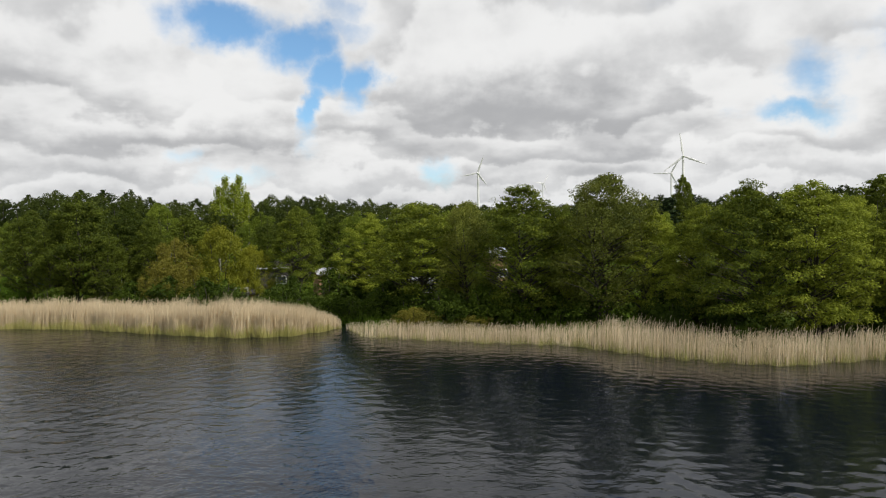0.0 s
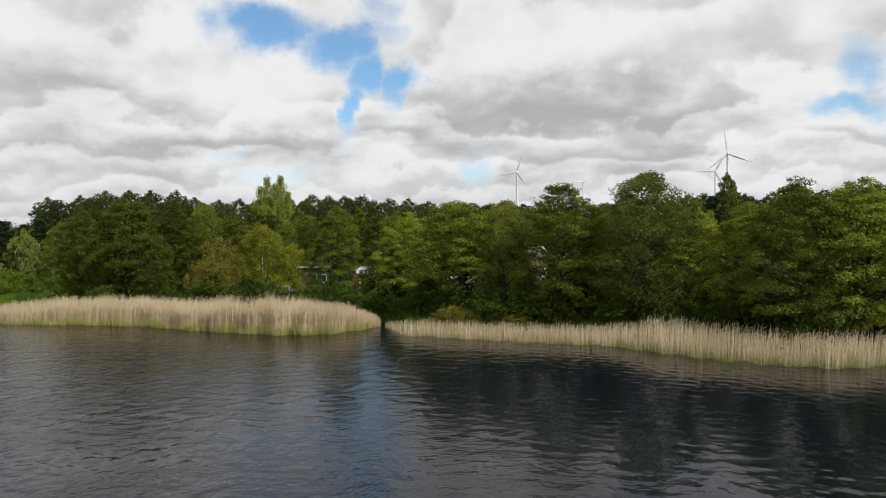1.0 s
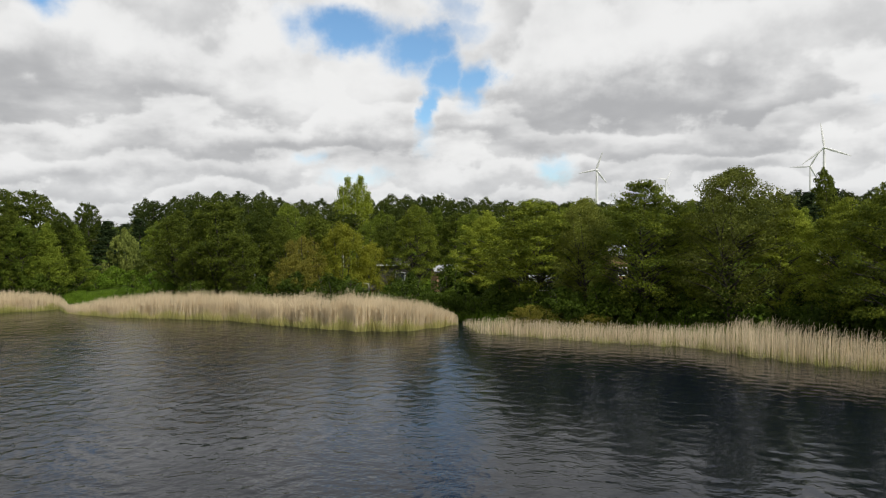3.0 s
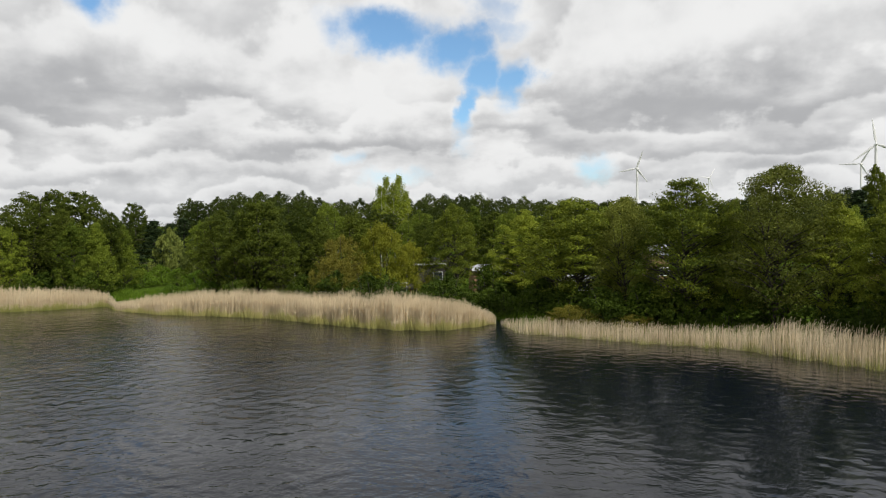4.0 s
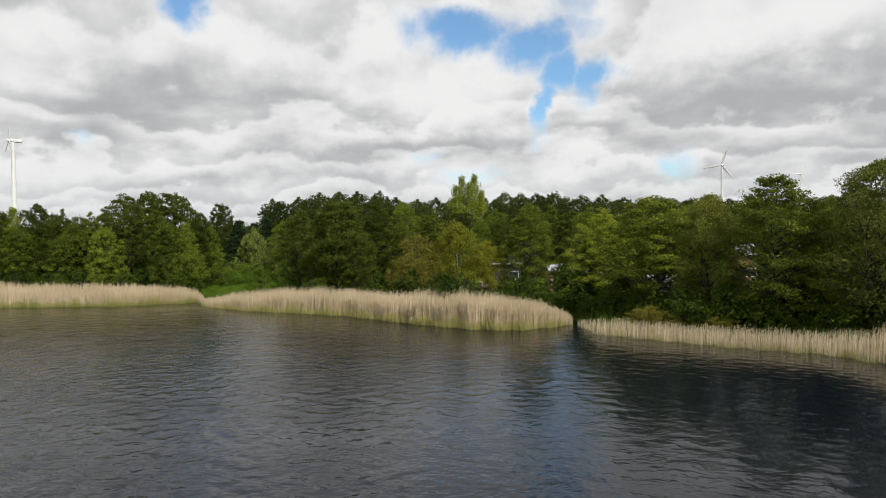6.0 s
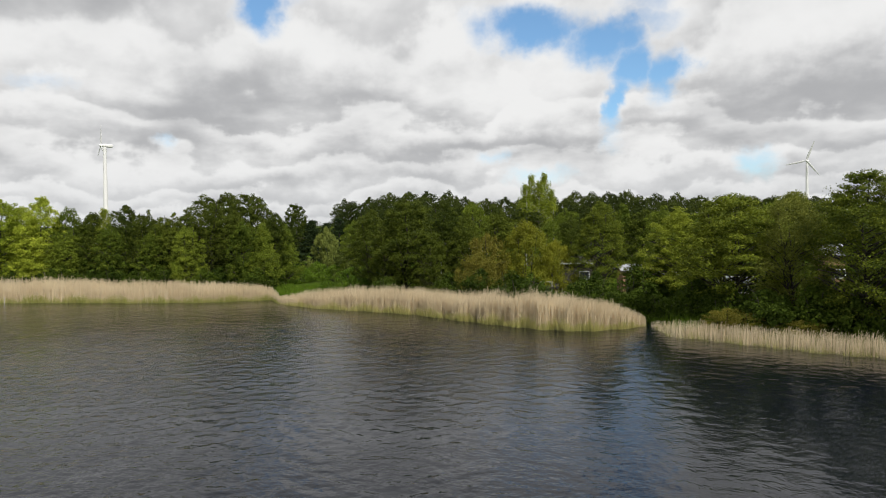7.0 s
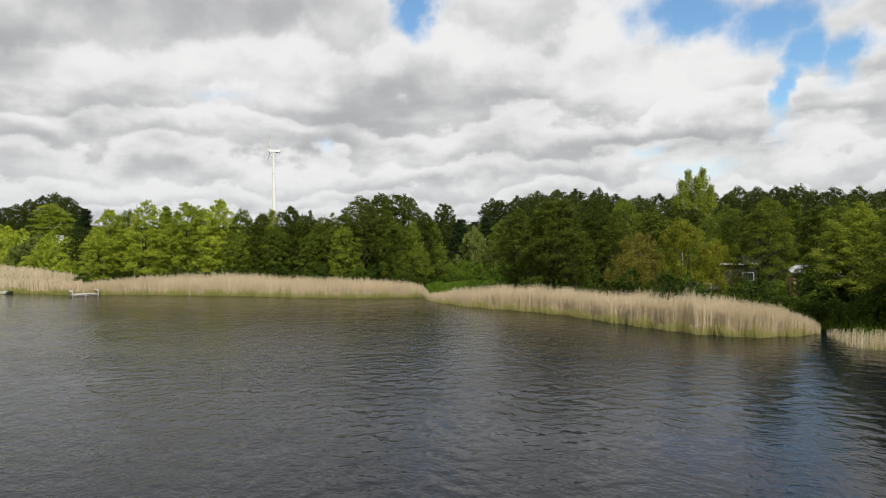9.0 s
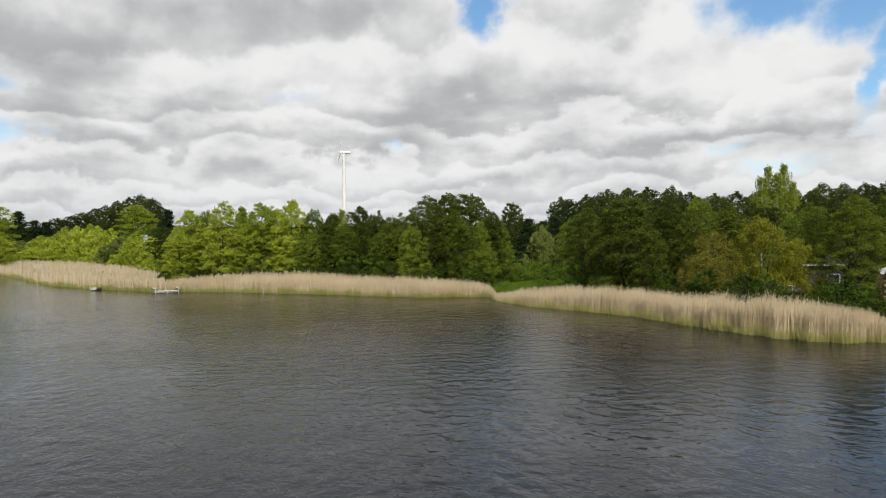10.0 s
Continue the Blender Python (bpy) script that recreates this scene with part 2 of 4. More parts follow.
# lake: peaty dark water under a wind ripple
M_WATER, t = material("lake_water")
place = node(t, "ShaderNodeTexCoord").outputs["Object"]
bent = node(t, "ShaderNodeVectorMath", ((0, node(t, "ShaderNodeTexNoise", (("Vector", place), ("Scale", 0.25), ("Detail", 2.0))).outputs[1]), (1, (1.6, 1.6, 0.0))), operation="MULTIPLY").outputs[0]
bent = node(t, "ShaderNodeVectorMath", ((0, place), (1, bent)), operation="ADD").outputs[0]
turned = node(t, "ShaderNodeMapping", ((0, bent), (2, (0, 0, radians(20))), (3, (1.0, 1.15, 1.0)))).outputs[0]
crossed = node(t, "ShaderNodeMapping", ((0, bent), (2, (0, 0, radians(-14))), (3, (1.0, 1.2, 1.0)))).outputs[0]
gust = ramp(t, fbm(t, place, 0.08, 3.0), 0.28, 0.72)
small = calc(t, "MULTIPLY", fbm(t, turned, 4.8, 2.0, 0.55), calc(t, "MULTIPLY_ADD", gust, 0.5, 0.5))
rip = calc(t, "MULTIPLY_ADD", small, 0.44, calc(t, "MULTIPLY", fbm(t, crossed, 1.0, 2.0, 0.5), 0.85))
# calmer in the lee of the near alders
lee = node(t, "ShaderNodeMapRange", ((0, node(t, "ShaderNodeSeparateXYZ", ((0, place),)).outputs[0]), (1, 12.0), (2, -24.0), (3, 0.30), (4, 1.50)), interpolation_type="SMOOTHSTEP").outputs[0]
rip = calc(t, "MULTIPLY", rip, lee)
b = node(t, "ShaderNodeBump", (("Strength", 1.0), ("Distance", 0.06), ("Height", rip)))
finish(t, node(t, "ShaderNodeBsdfPrincipled", (("Base Color", (0.003, 0.005, 0.009, 1)), ("Roughness", 0.05), ("IOR", 1.33), ("Specular IOR Level", 0.455),
                                              ("Normal", b.outputs[0]))).outputs[0])

# ------------------------------------------------------------------ plan
# water's edge at the reeds, round the first eye: azimuth (degrees clockwise from +y), metres
SHORE = [(-180, 260), (-110, 300), (-85, 230), (-79, 180), (-77.1, 162), (-75.1, 128), (-73.7, 114), (-70.7, 102), (-66.7, 92.5), (-65.2, 91.6),
         (-58, 84), (-49.8, 76), (-45.3, 73.2), (-40.7, 73.2), (-39.7, 73.6), (-39.2, 68.8), (-36.4, 63.4), (-32.6, 60), (-28.1, 56.4), (-24.3, 52),
         (-21, 49.2), (-17.1, 46.8), (-13.5, 46.2), (-10.8, 47.7), (-9, 49.3), (-8.1, 48.8), (-7, 44.6), (-2.2, 42.8), (3.6, 41.2), (10.2, 40.6),
         (13.9, 38.9), (18.4, 37.4), (23.4, 36.8), (27.4, 37.1), (33.4, 41.1), (40, 46), (50, 70), (70, 150), (110, 260), (180, 260)]
SHORE_A, SHORE_R = np.array(SHORE, float).T


def shore(a):
    return np.interp(a, SHORE_A, SHORE_R)


def at(a, d):
    return d * math.sin(radians(a)), d * math.cos(radians(a))


def smooth(x):
    x = np.clip(x, 0, 1)
    return x * x * (3 - 2 * x)


def ground_z(x, y):
    """Height of the ground: lake bed, low bank, gentle rise, hills far off."""
    r, a = np.hypot(x, y), np.degrees(np.arctan2(x, y))
    s = r - shore(a) - 3.0 - 22.0 * np.interp(a, [-90, -74, -66, -65], [1, 1, 0.3, 0])
    z = np.where(s < 0, np.maximum(-1.6, s * 0.14), 0.09 * np.minimum(s, 6) + 0.02 * np.clip(s - 6, 0, 54) + 0.035 * np.clip(s - 60, 0, 200))
    z = z + 22 * smooth((s - 300) / 1000) * (s > 0)
    hx, hy = at(-33.6, 108)
    z = z + 1.3 * np.exp(-((x - hx) ** 2 + (y - hy) ** 2) / 20 ** 2) * (s > 0)
    return z + np.where(s > 0, 0.12 * np.sin(x * 0.31 + 1) * np.sin(y * 0.27), 0)


def polar_mesh(name, rings, angles, height, mat):
    """A sheet of rings round the first eye, closed all round."""
    rr, aa = np.meshgrid(rings, angles, indexing="ij")
    x, y = rr * np.sin(aa), rr * np.cos(aa)
    z = height(x, y, rr)
    n, k = len(rings), len(angles)
    i = np.arange(n - 1)[:, None] * k + np.arange(k)[None, :]
    j = np.arange(n - 1)[:, None] * k + (np.arange(k)[None, :] + 1) % k
    quads = np.stack([i, j, j + k, i + k], -1).reshape(-1, 4)
    return sheet(name, np.stack([x, y, z], -1).reshape(-1, 3), quads, mat, True)


def sheet(name, verts, faces, mat, shaded=False):
    """A mesh from arrays of corners and of three- or four-cornered faces."""
    me = bpy.data.meshes.new(name)
    verts, faces = np.asarray(verts, np.float32), np.asarray(faces, np.int32)
    me.vertices.add(len(verts))
    me.vertices.foreach_set("co", verts.ravel())
    me.loops.add(faces.size)
    me.loops.foreach_set("vertex_index", faces.ravel())
    me.polygons.add(len(faces))
    me.polygons.foreach_set("loop_start", np.arange(0, faces.size, faces.shape[1], dtype=np.int32))
    me.polygons.foreach_set("use_smooth", np.full(len(faces), shaded))
    me.materials.append(mat)
    me.update(calc_edges=True)
    me.validate()
    return me


def part(name, data, mat, parent, label=""):
    """Links a bmesh or a mesh as one part under a thing or a part."""
    if isinstance(data, bmesh.types.BMesh):
        me = bpy.data.meshes.new(name)
        data.to_mesh(me)
        data.free()
        me.materials.append(mat)
    else:
        me = data
    ob = new(name, me)
    ob.parent = parent
    return tagged(ob, label)


def box(bm, size, place, turn=0.0, bevel=0.0):
    made = bmesh.ops.create_cube(bm, size=1.0, matrix=Matrix.Translation(place) @ Matrix.Rotation(turn, 4, "Z") @ Matrix.Diagonal((*size, 1)))
    if bevel:
        edges = {e for v in made["verts"] for e in v.link_edges}
        bmesh.ops.bevel(bm, geom=list(edges), offset=bevel, segments=1, affect="EDGES")
    return bm


def tube(points, radii, sides=6):
    """Corners and faces of a tapered tube along points."""
    points, verts, faces = np.asarray(points, float), [], []
    for k, p in enumerate(points):
        d = points[min(k + 1, len(points) - 1)] - points[max(k - 1, 0)]
        d = d / (np.linalg.norm(d) + 1e-9)
        u = np.cross(d, (0.31, 0.95, 0.02) if abs(d[2]) > 0.7 else (0, 0, 1))
        u /= np.linalg.norm(u) + 1e-9
        v = np.cross(d, u)
        for q in range(sides):
            w = 2 * math.pi * q / sides
            verts.append(p + radii[k] * (math.cos(w) * u + math.sin(w) * v))
    for k in range(len(points) - 1):
        for q in range(sides):
            a, b = k * sides + q, k * sides + (q + 1) % sides
            faces.append((a, b, b + sides, a + sides))
    return np.array(verts), np.array(faces)


def joined(pieces):
    verts, faces, n = [], [], 0
    for v, f in pieces:
        verts.append(v)
        faces.append(f + n)
        n += len(v)
    return np.concatenate(verts), np.concatenate(faces)


# ------------------------------------------------------------------ ground and lake
far_rings = np.concatenate([np.linspace(0.0, 30, 8), np.arange(33, 130, 2.0), np.geomspace(132, 4800, 60)])
fine_angles = np.radians(np.concatenate([np.arange(-90, 50, 0.7), np.arange(50, 270, 5.0)]))
ground = new("ground", polar_mesh("ground", far_rings, fine_angles, lambda x, y, r: ground_z(x, y), M_GROUND))
tagged(ground, "grassy lake bank with dark soil under the trees", "ground", kind="structure")

rng = np.random.default_rng(5)
WAVES = []
for k in range(46):
    length = 0.24 * 1.033 ** k
    way = radians(196 + rng.normal(0, 60))
    WAVES.append((2 * math.pi / length, math.sin(way), math.cos(way), rng.uniform(0, 6.28), 0.0132 * length / 6.28, length))


def wave_z(x, y, r):
    """Short wind waves running in many directions, stronger in the gusts; those too short for the sheet fade out with distance."""
    z = np.zeros_like(x)
    gusts = 0.95 + 0.5 * np.sin(x * 0.16 + 2 * np.sin(y * 0.09)) * np.sin(y * 0.19 + 1.0 + np.sin(x * 0.07))
    for k, dx, dy, ph, amp, length in WAVES:
        fade = np.clip(length / (np.maximum(r, 0.5) * 0.0045 * 2.3) - 0.8, 0, 1)
        z += amp * fade * np.sin(k * (x * dx + y * dy) + ph + 1.1 * np.sin(0.33 * (x * dy - y * dx) + ph))
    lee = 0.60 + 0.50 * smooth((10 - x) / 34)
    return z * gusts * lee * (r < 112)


water_rings = np.concatenate([np.linspace(0.0, 12, 6), np.exp(np.arange(math.log(12.5), math.log(112), 0.0042)), np.geomspace(113, 330, 24)])
water_angles = np.concatenate([np.arange(radians(-84), radians(38), 0.0045), np.radians(np.arange(40, 275, 4.0))])
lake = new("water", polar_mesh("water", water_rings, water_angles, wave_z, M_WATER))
tagged(lake, "dark rippled lake water reflecting the cloudy sky", "water", kind="structure")

# ------------------------------------------------------------------ trees


def leaf_quads(p, out, size, rng, up):
    """A small tilted leaf at each point p, turned about outwards."""
    n = len(p)
    nrm = out * 0.8 + rng.normal(0, 0.5, (n, 3)) + np.array([0, 0, up])
    nrm /= np.linalg.norm(nrm, axis=1)[:, None]
    u = np.cross(nrm, rng.normal(0, 1, (n, 3)))
    u /= np.linalg.norm(u, axis=1)[:, None] + 1e-9
    v = np.cross(nrm, u)
    s = size * rng.uniform(0.6, 1.35, n)[:, None]
    bow = nrm * s * 0.1
    verts = np.stack([p - u * s * 0.62 - bow, p + u * s * 0.42 + v * s * 0.43, p + u * s * 0.42 - v * s * 0.43 + bow], 1).reshape(-1, 3)
    return verts, np.arange(n * 3).reshape(-1, 3)


def clump_points(centres, sizes, count, rng, flat=0.5, drop=0.0):
    """Points in flattened clumps. centres (n, 3), sizes (n,) the clumps' radii."""
    which = rng.choice(len(centres), count, p=sizes ** 1.2 / np.sum(sizes ** 1.2))
    d = rng.normal(0, 1, (count, 3))
    d /= np.linalg.norm(d, axis=1)[:, None]
    off = d * (rng.uniform(0.2, 1.0, count) ** 0.5 * sizes[which])[:, None]
    off[:, 2] *= flat
    off[:, 2] -= drop * rng.uniform(0, 1, count) * sizes[which]
    return centres[which] + off, d


def shell_points(hs, ws, width, height, foot, lobe, count, rng):
    """Points in the outer part of a crown, with gaps."""
    m = count * 3
    h, a = rng.uniform(0, 1, m) ** 0.75, rng.uniform(0, 2 * math.pi, m)
    keep = rng.uniform(0, 1, m) < np.interp(h, hs, ws) + 0.08
    h, a = h[keep], a[keep]
    f = rng.uniform(0.02, 1.0, len(h)) ** 0.5
    r = np.interp(h, hs, ws) * width / 2 * f * lobe(h, a)
    p = np.stack([r * np.cos(a), r * np.sin(a), (foot + h * (1 - foot)) * height], 1)
    q = p * (2.6 / (0.1 * height))
    gap = np.sin(q[:, 0] + 1.3 * np.sin(q[:, 2] * 1.4)) + np.sin(q[:, 1] * 1.1 + 1.2 * np.sin(q[:, 0] * 0.7)) + np.sin(q[:, 2] * 1.9 + 0.8 * np.sin(q[:, 1]))
    p, a, h = p[gap > -0.7], a[gap > -0.7], h[gap > -0.7]
    p, a, h = p[:count], a[:count], h[:count]
    return p, np.stack([np.cos(a), np.sin(a), h - 0.3], 1)


PROFILES = {  # crown's half width over its height, from foot to tip
    "alder": ([0, 0.12, 0.35, 0.6, 0.8, 0.92, 1], [0.5, 0.82, 1.0, 0.96, 0.82, 0.62, 0.28]),
    "round": ([0, 0.15, 0.45, 0.7, 0.9, 1], [0.6, 0.95, 1.0, 0.95, 0.74, 0.35]),
    "narrow": ([0, 0.2, 0.5, 0.8, 1], [0.8, 1.0, 0.72, 0.34, 0.05]),
    "spruce": ([0, 0.1, 0.5, 1], [0.9, 1.0, 0.55, 0.03]),
    "shrub": ([0, 0.2, 0.5, 0.8, 1], [0.9, 1.0, 0.95, 0.7, 0.25]),
}


def tree(kind, height, width, mat, seed, clumps, count, leaf_size, foot=0.15, stems=1, bark=None, clump=0.1, flat=0.5, up=0.55, drop=0.0, limbs=30,
         name="tree", lean=0.03, fill=0.16):
    """A tree at the origin: tapered stems with limbs, and a crown of leaves in clumps. Returns its Empty."""
    rng = np.random.default_rng(seed)
    root = new(name)
    hs, ws = PROFILES[kind]
    pieces, spines = [], []
    for s in range(stems):
        a = rng.uniform(0, 6.28)
        spread = (0.18 * width if stems > 1 else lean * height)
        foot_at = np.array([math.cos(a), math.sin(a), 0]) * (0.04 * width if stems > 1 else 0)
        ks = np.linspace(0, 1, 8)
        spine = np.stack([foot_at[0] + math.cos(a) * spread * ks ** 1.3, foot_at[1] + math.sin(a) * spread * ks ** 1.3, -0.3 + ks * (height * (0.93 - 0.1 * s) + 0.3)], 1)
        spine[1:-1, :2] += rng.normal(0, 0.012 * height, (6, 2))
        thick = height * 0.017 / stems ** 0.5
        pieces.append(tube(spine, thick * (1 - 0.9 * ks) + 0.012, 6))
        spines.append(spine)
    h = rng.uniform(0, 1, clumps) ** 0.72
    a = rng.uniform(0, 2 * math.pi, clumps)
    ph1, ph2 = rng.uniform(0, 6, 2)

    def lobe(h, a):
        return 1 + 0.13 * np.sin(a * 3 + ph1) + 0.09 * np.sin(h * 13 + a * 2 + ph2) + 0.06 * np.sin(h * 29 - a * 5 + ph1)

    n_lead = 1 if kind in ("spruce", "narrow") else 7
    la, lr = rng.uniform(0, 6.28, n_lead), rng.uniform(0.2, 0.42, n_lead) * width
    lr[0] = 0
    lead = np.stack([lr * np.cos(la), lr * np.sin(la), rng.uniform(0.86, 1.0, n_lead)], 1)

    def peaked(p):
        """Lowers the crown between its leaders, so that its top is uneven."""
        if n_lead == 1:
            return p
        d2 = (p[:, None, 0] - lead[None, :, 0]) ** 2 + (p[:, None, 1] - lead[None, :, 1]) ** 2
        f = np.max(lead[None, :, 2] * (0.86 + 0.14 * np.exp(-d2 / (0.24 * width) ** 2)), 1)
        q = p.copy()
        q[:, 2] = foot * height + (p[:, 2] - foot * height) * f
        return q

    lobes = lobe(h, a)
    reach = np.sqrt(rng.uniform(0.03, 1.0, clumps))
    r = np.interp(h, hs, ws) * width / 2 * reach * lobes
    sizes = clump * height * rng.uniform(0.6, 1.25, clumps) * (1.05 - 0.4 * h)
    centres = np.stack([r * np.cos(a), r * np.sin(a), (foot + h * (0.985 - foot)) * height - 0.12 * width * (reach - 0.7) * (kind != "spruce")], 1)
    centres = peaked(centres)
    tips = 3
    ta, tr = rng.uniform(0, 6.28, tips), rng.uniform(0, 0.07, tips) * width
    tip = np.stack([tr * np.cos(ta), tr * np.sin(ta), height * (0.955 - 0.9 * tr / width)], 1)
    centres, sizes = np.concatenate([centres, tip]), np.concatenate([sizes, np.full(tips, clump * height * 0.55)])
    for k in np.argsort(-r * (h < 0.72))[: limbs]:
        spine = spines[k % stems]
        z = max(0.08 * height, centres[k][2] - rng.uniform(0.25, 0.75) * r[k] - 0.02 * height)
        start = np.array([np.interp(z, spine[:, 2], spine[:, q]) for q in (0, 1, 2)])
        end = centres[k]
        mid = (start + end) / 2 + np.array([0, 0, 0.06 * r[k]]) + rng.normal(0, 0.03 * height * 0.3, 3)
        w = height * 0.0055 * (1.25 - 0.6 * z / height)
        pieces.append(tube([start, mid, end], [w, w * 0.6, 0.008], 4))
    part("trunk", sheet("trunk", *joined(pieces), bark or M_BARK, True), None, root)
    p1, o1 = clump_points(centres, sizes, int(count * (1 - fill)), rng, flat, drop)
    p2, o2 = shell_points(hs, ws, width * 0.97, height * 0.985, foot, lobe, int(count * fill), rng)
    p2 = peaked(p2)
    part("crown", sheet("crown", *leaf_quads(np.concatenate([p1, p2]), np.concatenate([o1, o2]), leaf_size, rng, up), mat), None, root)
    return root


SIZE = {}  # height and width of each pattern tree


def plant(proto, a, d, top=None, el=None, width=None, label="", category="tree", group=""):
    """Stands a copy of a pattern tree at azimuth a, d metres off, its top at the elevation el, its crown so many degrees wide."""
    x, y = at(a, d)
    z = max(float(ground_z(np.array(x), np.array(y))), -0.3)
    height = top if top else EYE + d * math.tan(radians(el)) - z
    h, w = SIZE[proto]
    k = height / h
    kw = d * radians(width) / w if width else k
    m = Matrix.Translation((x, y, z - 0.05)) @ Matrix.Rotation(random.uniform(0, 6.28), 4, "Z") @ Matrix.Diagonal((kw, kw, k, 1))
    return tagged(copy_thing(proto, m), label, category, group)


# pattern trees; copies are planted and the patterns taken away at the end
alders = [tree("alder", 9.5, 6.5, M_ALDER, 11 + k, 260, 40000, 0.106, foot=0.14, stems=1 + k % 3, clump=0.080, flat=0.40, up=0.95, name="alder_tree", limbs=80, fill=0.09) for k in range(6)]
dark_alders = [tree("alder", 9.5, 6.5, M_MID, 21 + k, 240, 30000, 0.125, foot=0.10, stems=1 + k, clump=0.074, flat=0.46, up=0.8, name="alder_tree", limbs=60, fill=0.16) for k in range(3)]
sparse_alders = [tree("alder", 9.5, 6.5, M_TWIG, 28 + k, 260, 34000, 0.10, foot=0.14, stems=2 + k, clump=0.085, flat=0.55, up=0.6, name="alder_tree", limbs=60, fill=0.14) for k in range(2)]
limes = [tree("round", 10.0, 6.0, M_LIME, 31 + k, 230, 21000, 0.15, foot=0.06, stems=1 + k % 2, clump=0.072, flat=0.45, up=0.8, name="broadleaf_tree", fill=0.12) for k in range(3)]
freshes = [tree(("alder", "round", "narrow")[k], 10.0, 6.0, M_FRESH, 35 + k, 230, 20000, 0.155, foot=0.08, stems=1 + k % 2, clump=0.078, flat=0.55, up=0.7, name="broadleaf_tree", fill=0.10) for k in range(3)]
mids = [tree(("round", "alder")[k % 2], 11.0, 7.0, M_MID, 41 + k, 320, 17000, 0.20, foot=0.08, stems=1 + k % 2, clump=0.060, flat=0.52, up=0.7, name="broadleaf_tree", fill=0.12) for k in range(4)]
woods = [tree("round", 13.0, 8.0, M_FOREST, 51 + k, 240, 6800, 0.28, foot=0.30, clump=0.060, flat=0.6, name="forest_tree", limbs=12, fill=0.3) for k in range(4)]
willows = [tree("round", 6.0, 6.4, M_WILLOW, 61, 140, 16000, 0.125, foot=0.08, stems=3, clump=0.12, flat=0.7, drop=0.45, name="willow_tree", fill=0.1),
           tree("round", 5.0, 5.6, M_RUST, 62, 110, 11000, 0.125, foot=0.08, stems=3, clump=0.13, flat=0.7, drop=0.4, name="willow_tree", fill=0.1)]
birch = tree("narrow", 14.0, 4.2, M_BIRCH, 71, 90, 4200, 0.19, foot=0.42, bark=M_BIRCHBARK, clump=0.065, flat=0.9, drop=1.0, name="birch_tree")
spruces = [tree("spruce", 12.0, 4.0, M_SPRUCE, 81 + k, 150, 6500, 0.2, foot=0.04, clump=0.06, flat=0.45, up=0.2, drop=0.5, name="spruce_tree") for k in range(2)]
shrubs = [tree("shrub", 2.4, 3.2, M_SHRUB, 91 + k, 60, 2000, 0.135, foot=0.02, stems=3, clump=0.17, flat=0.75, name="shrub", limbs=12) for k in range(3)]
sallows = [tree("shrub", 4.0, 6.0, M_LIME, 101 + k, 80, 3600, 0.23, foot=0.0, stems=3, clump=0.14, flat=0.75, name="sallow_shrub", limbs=10) for k in range(2)]
hedge = tree("shrub", 2.4, 3.2, M_GRASSBLADE, 97, 70, 4000, 0.10, foot=0.0, stems=3, clump=0.16, flat=0.75, name="hedge_bush", limbs=10)
grey_sallow = tree("shrub", 3.5, 5.0, M_GREYLEAF, 111, 70, 5500, 0.18, foot=0.0, stems=3, clump=0.14, flat=0.8, name="sallow_shrub", limbs=16)
for k in (*alders, *dark_alders, *sparse_alders, *limes, *freshes, *mids, *woods, *willows, birch, *spruces, *shrubs, *sallows, grey_sallow, hedge):
    co = np.empty(3 * len(k.children[1].data.vertices), np.float32)
    k.children[1].data.vertices.foreach_get("co", co)
    co = co.reshape(-1, 3)
    me_h, me_w = float(np.percentile(co[:, 2], 99.8)), 2 * float(np.percentile(np.hypot(co[:, 0], co[:, 1]), 93))
    SIZE[k] = (me_h, me_w)

ALDER_LABEL = "fresh green alder tree on the lake bank behind the reeds"
# azimuth, top's elevation, metres off, crown's degrees
for k, (a, e, d, w) in enumerate([
        (28.9, 3.6, 43, 7.5), (24.6, 3.4, 42, 8.0), (13.8, 4.75, 45.5, 8.0), (6.6, 3.85, 46.5, 7.6), (-2.2, 2.9, 50.5, 8.2),
        (31.8, 2.4, 46, 5.0), (21.2, 2.2, 44.5, 5.0), (17.2, 1.6, 45.5, 5.0), (2.2, 2.8, 49, 5.2), (10.2, 1.4, 48, 4.5),
        (-12.2, 2.6, 61, 4.0), (36.5, 3.8, 47, 7.0), (41, 3.6, 52, 7.0), (-6.2, 1.7, 60, 5.0)]):
    plant(sparse_alders[k % 2] if k in (2, 8) else alders[k % 6], a, d, el=e, width=w, label=ALDER_LABEL, group="alders along the bank")
for k, (a, e, d, w) in enumerate([
        (-28.4, 3.55, 66, 5.8), (-25.1, 2.6, 70, 4.2), (-31.4, 2.2, 70, 4.0), (-14.6, 1.7, 74, 3.2), (-23.4, 1.7, 66, 3.4), (-30.0, 0.9, 66, 3.2),
        (-26.6, 0.8, 63.5, 3.4), (-45.0, 3.2, 84, 4.8), (-42.6, 2.2, 82, 3.4)]):
    plant(dark_alders[k % 3], a, d, el=e, width=w, label="dark green alder with layered boughs on the bank", group="trees behind the reeds")
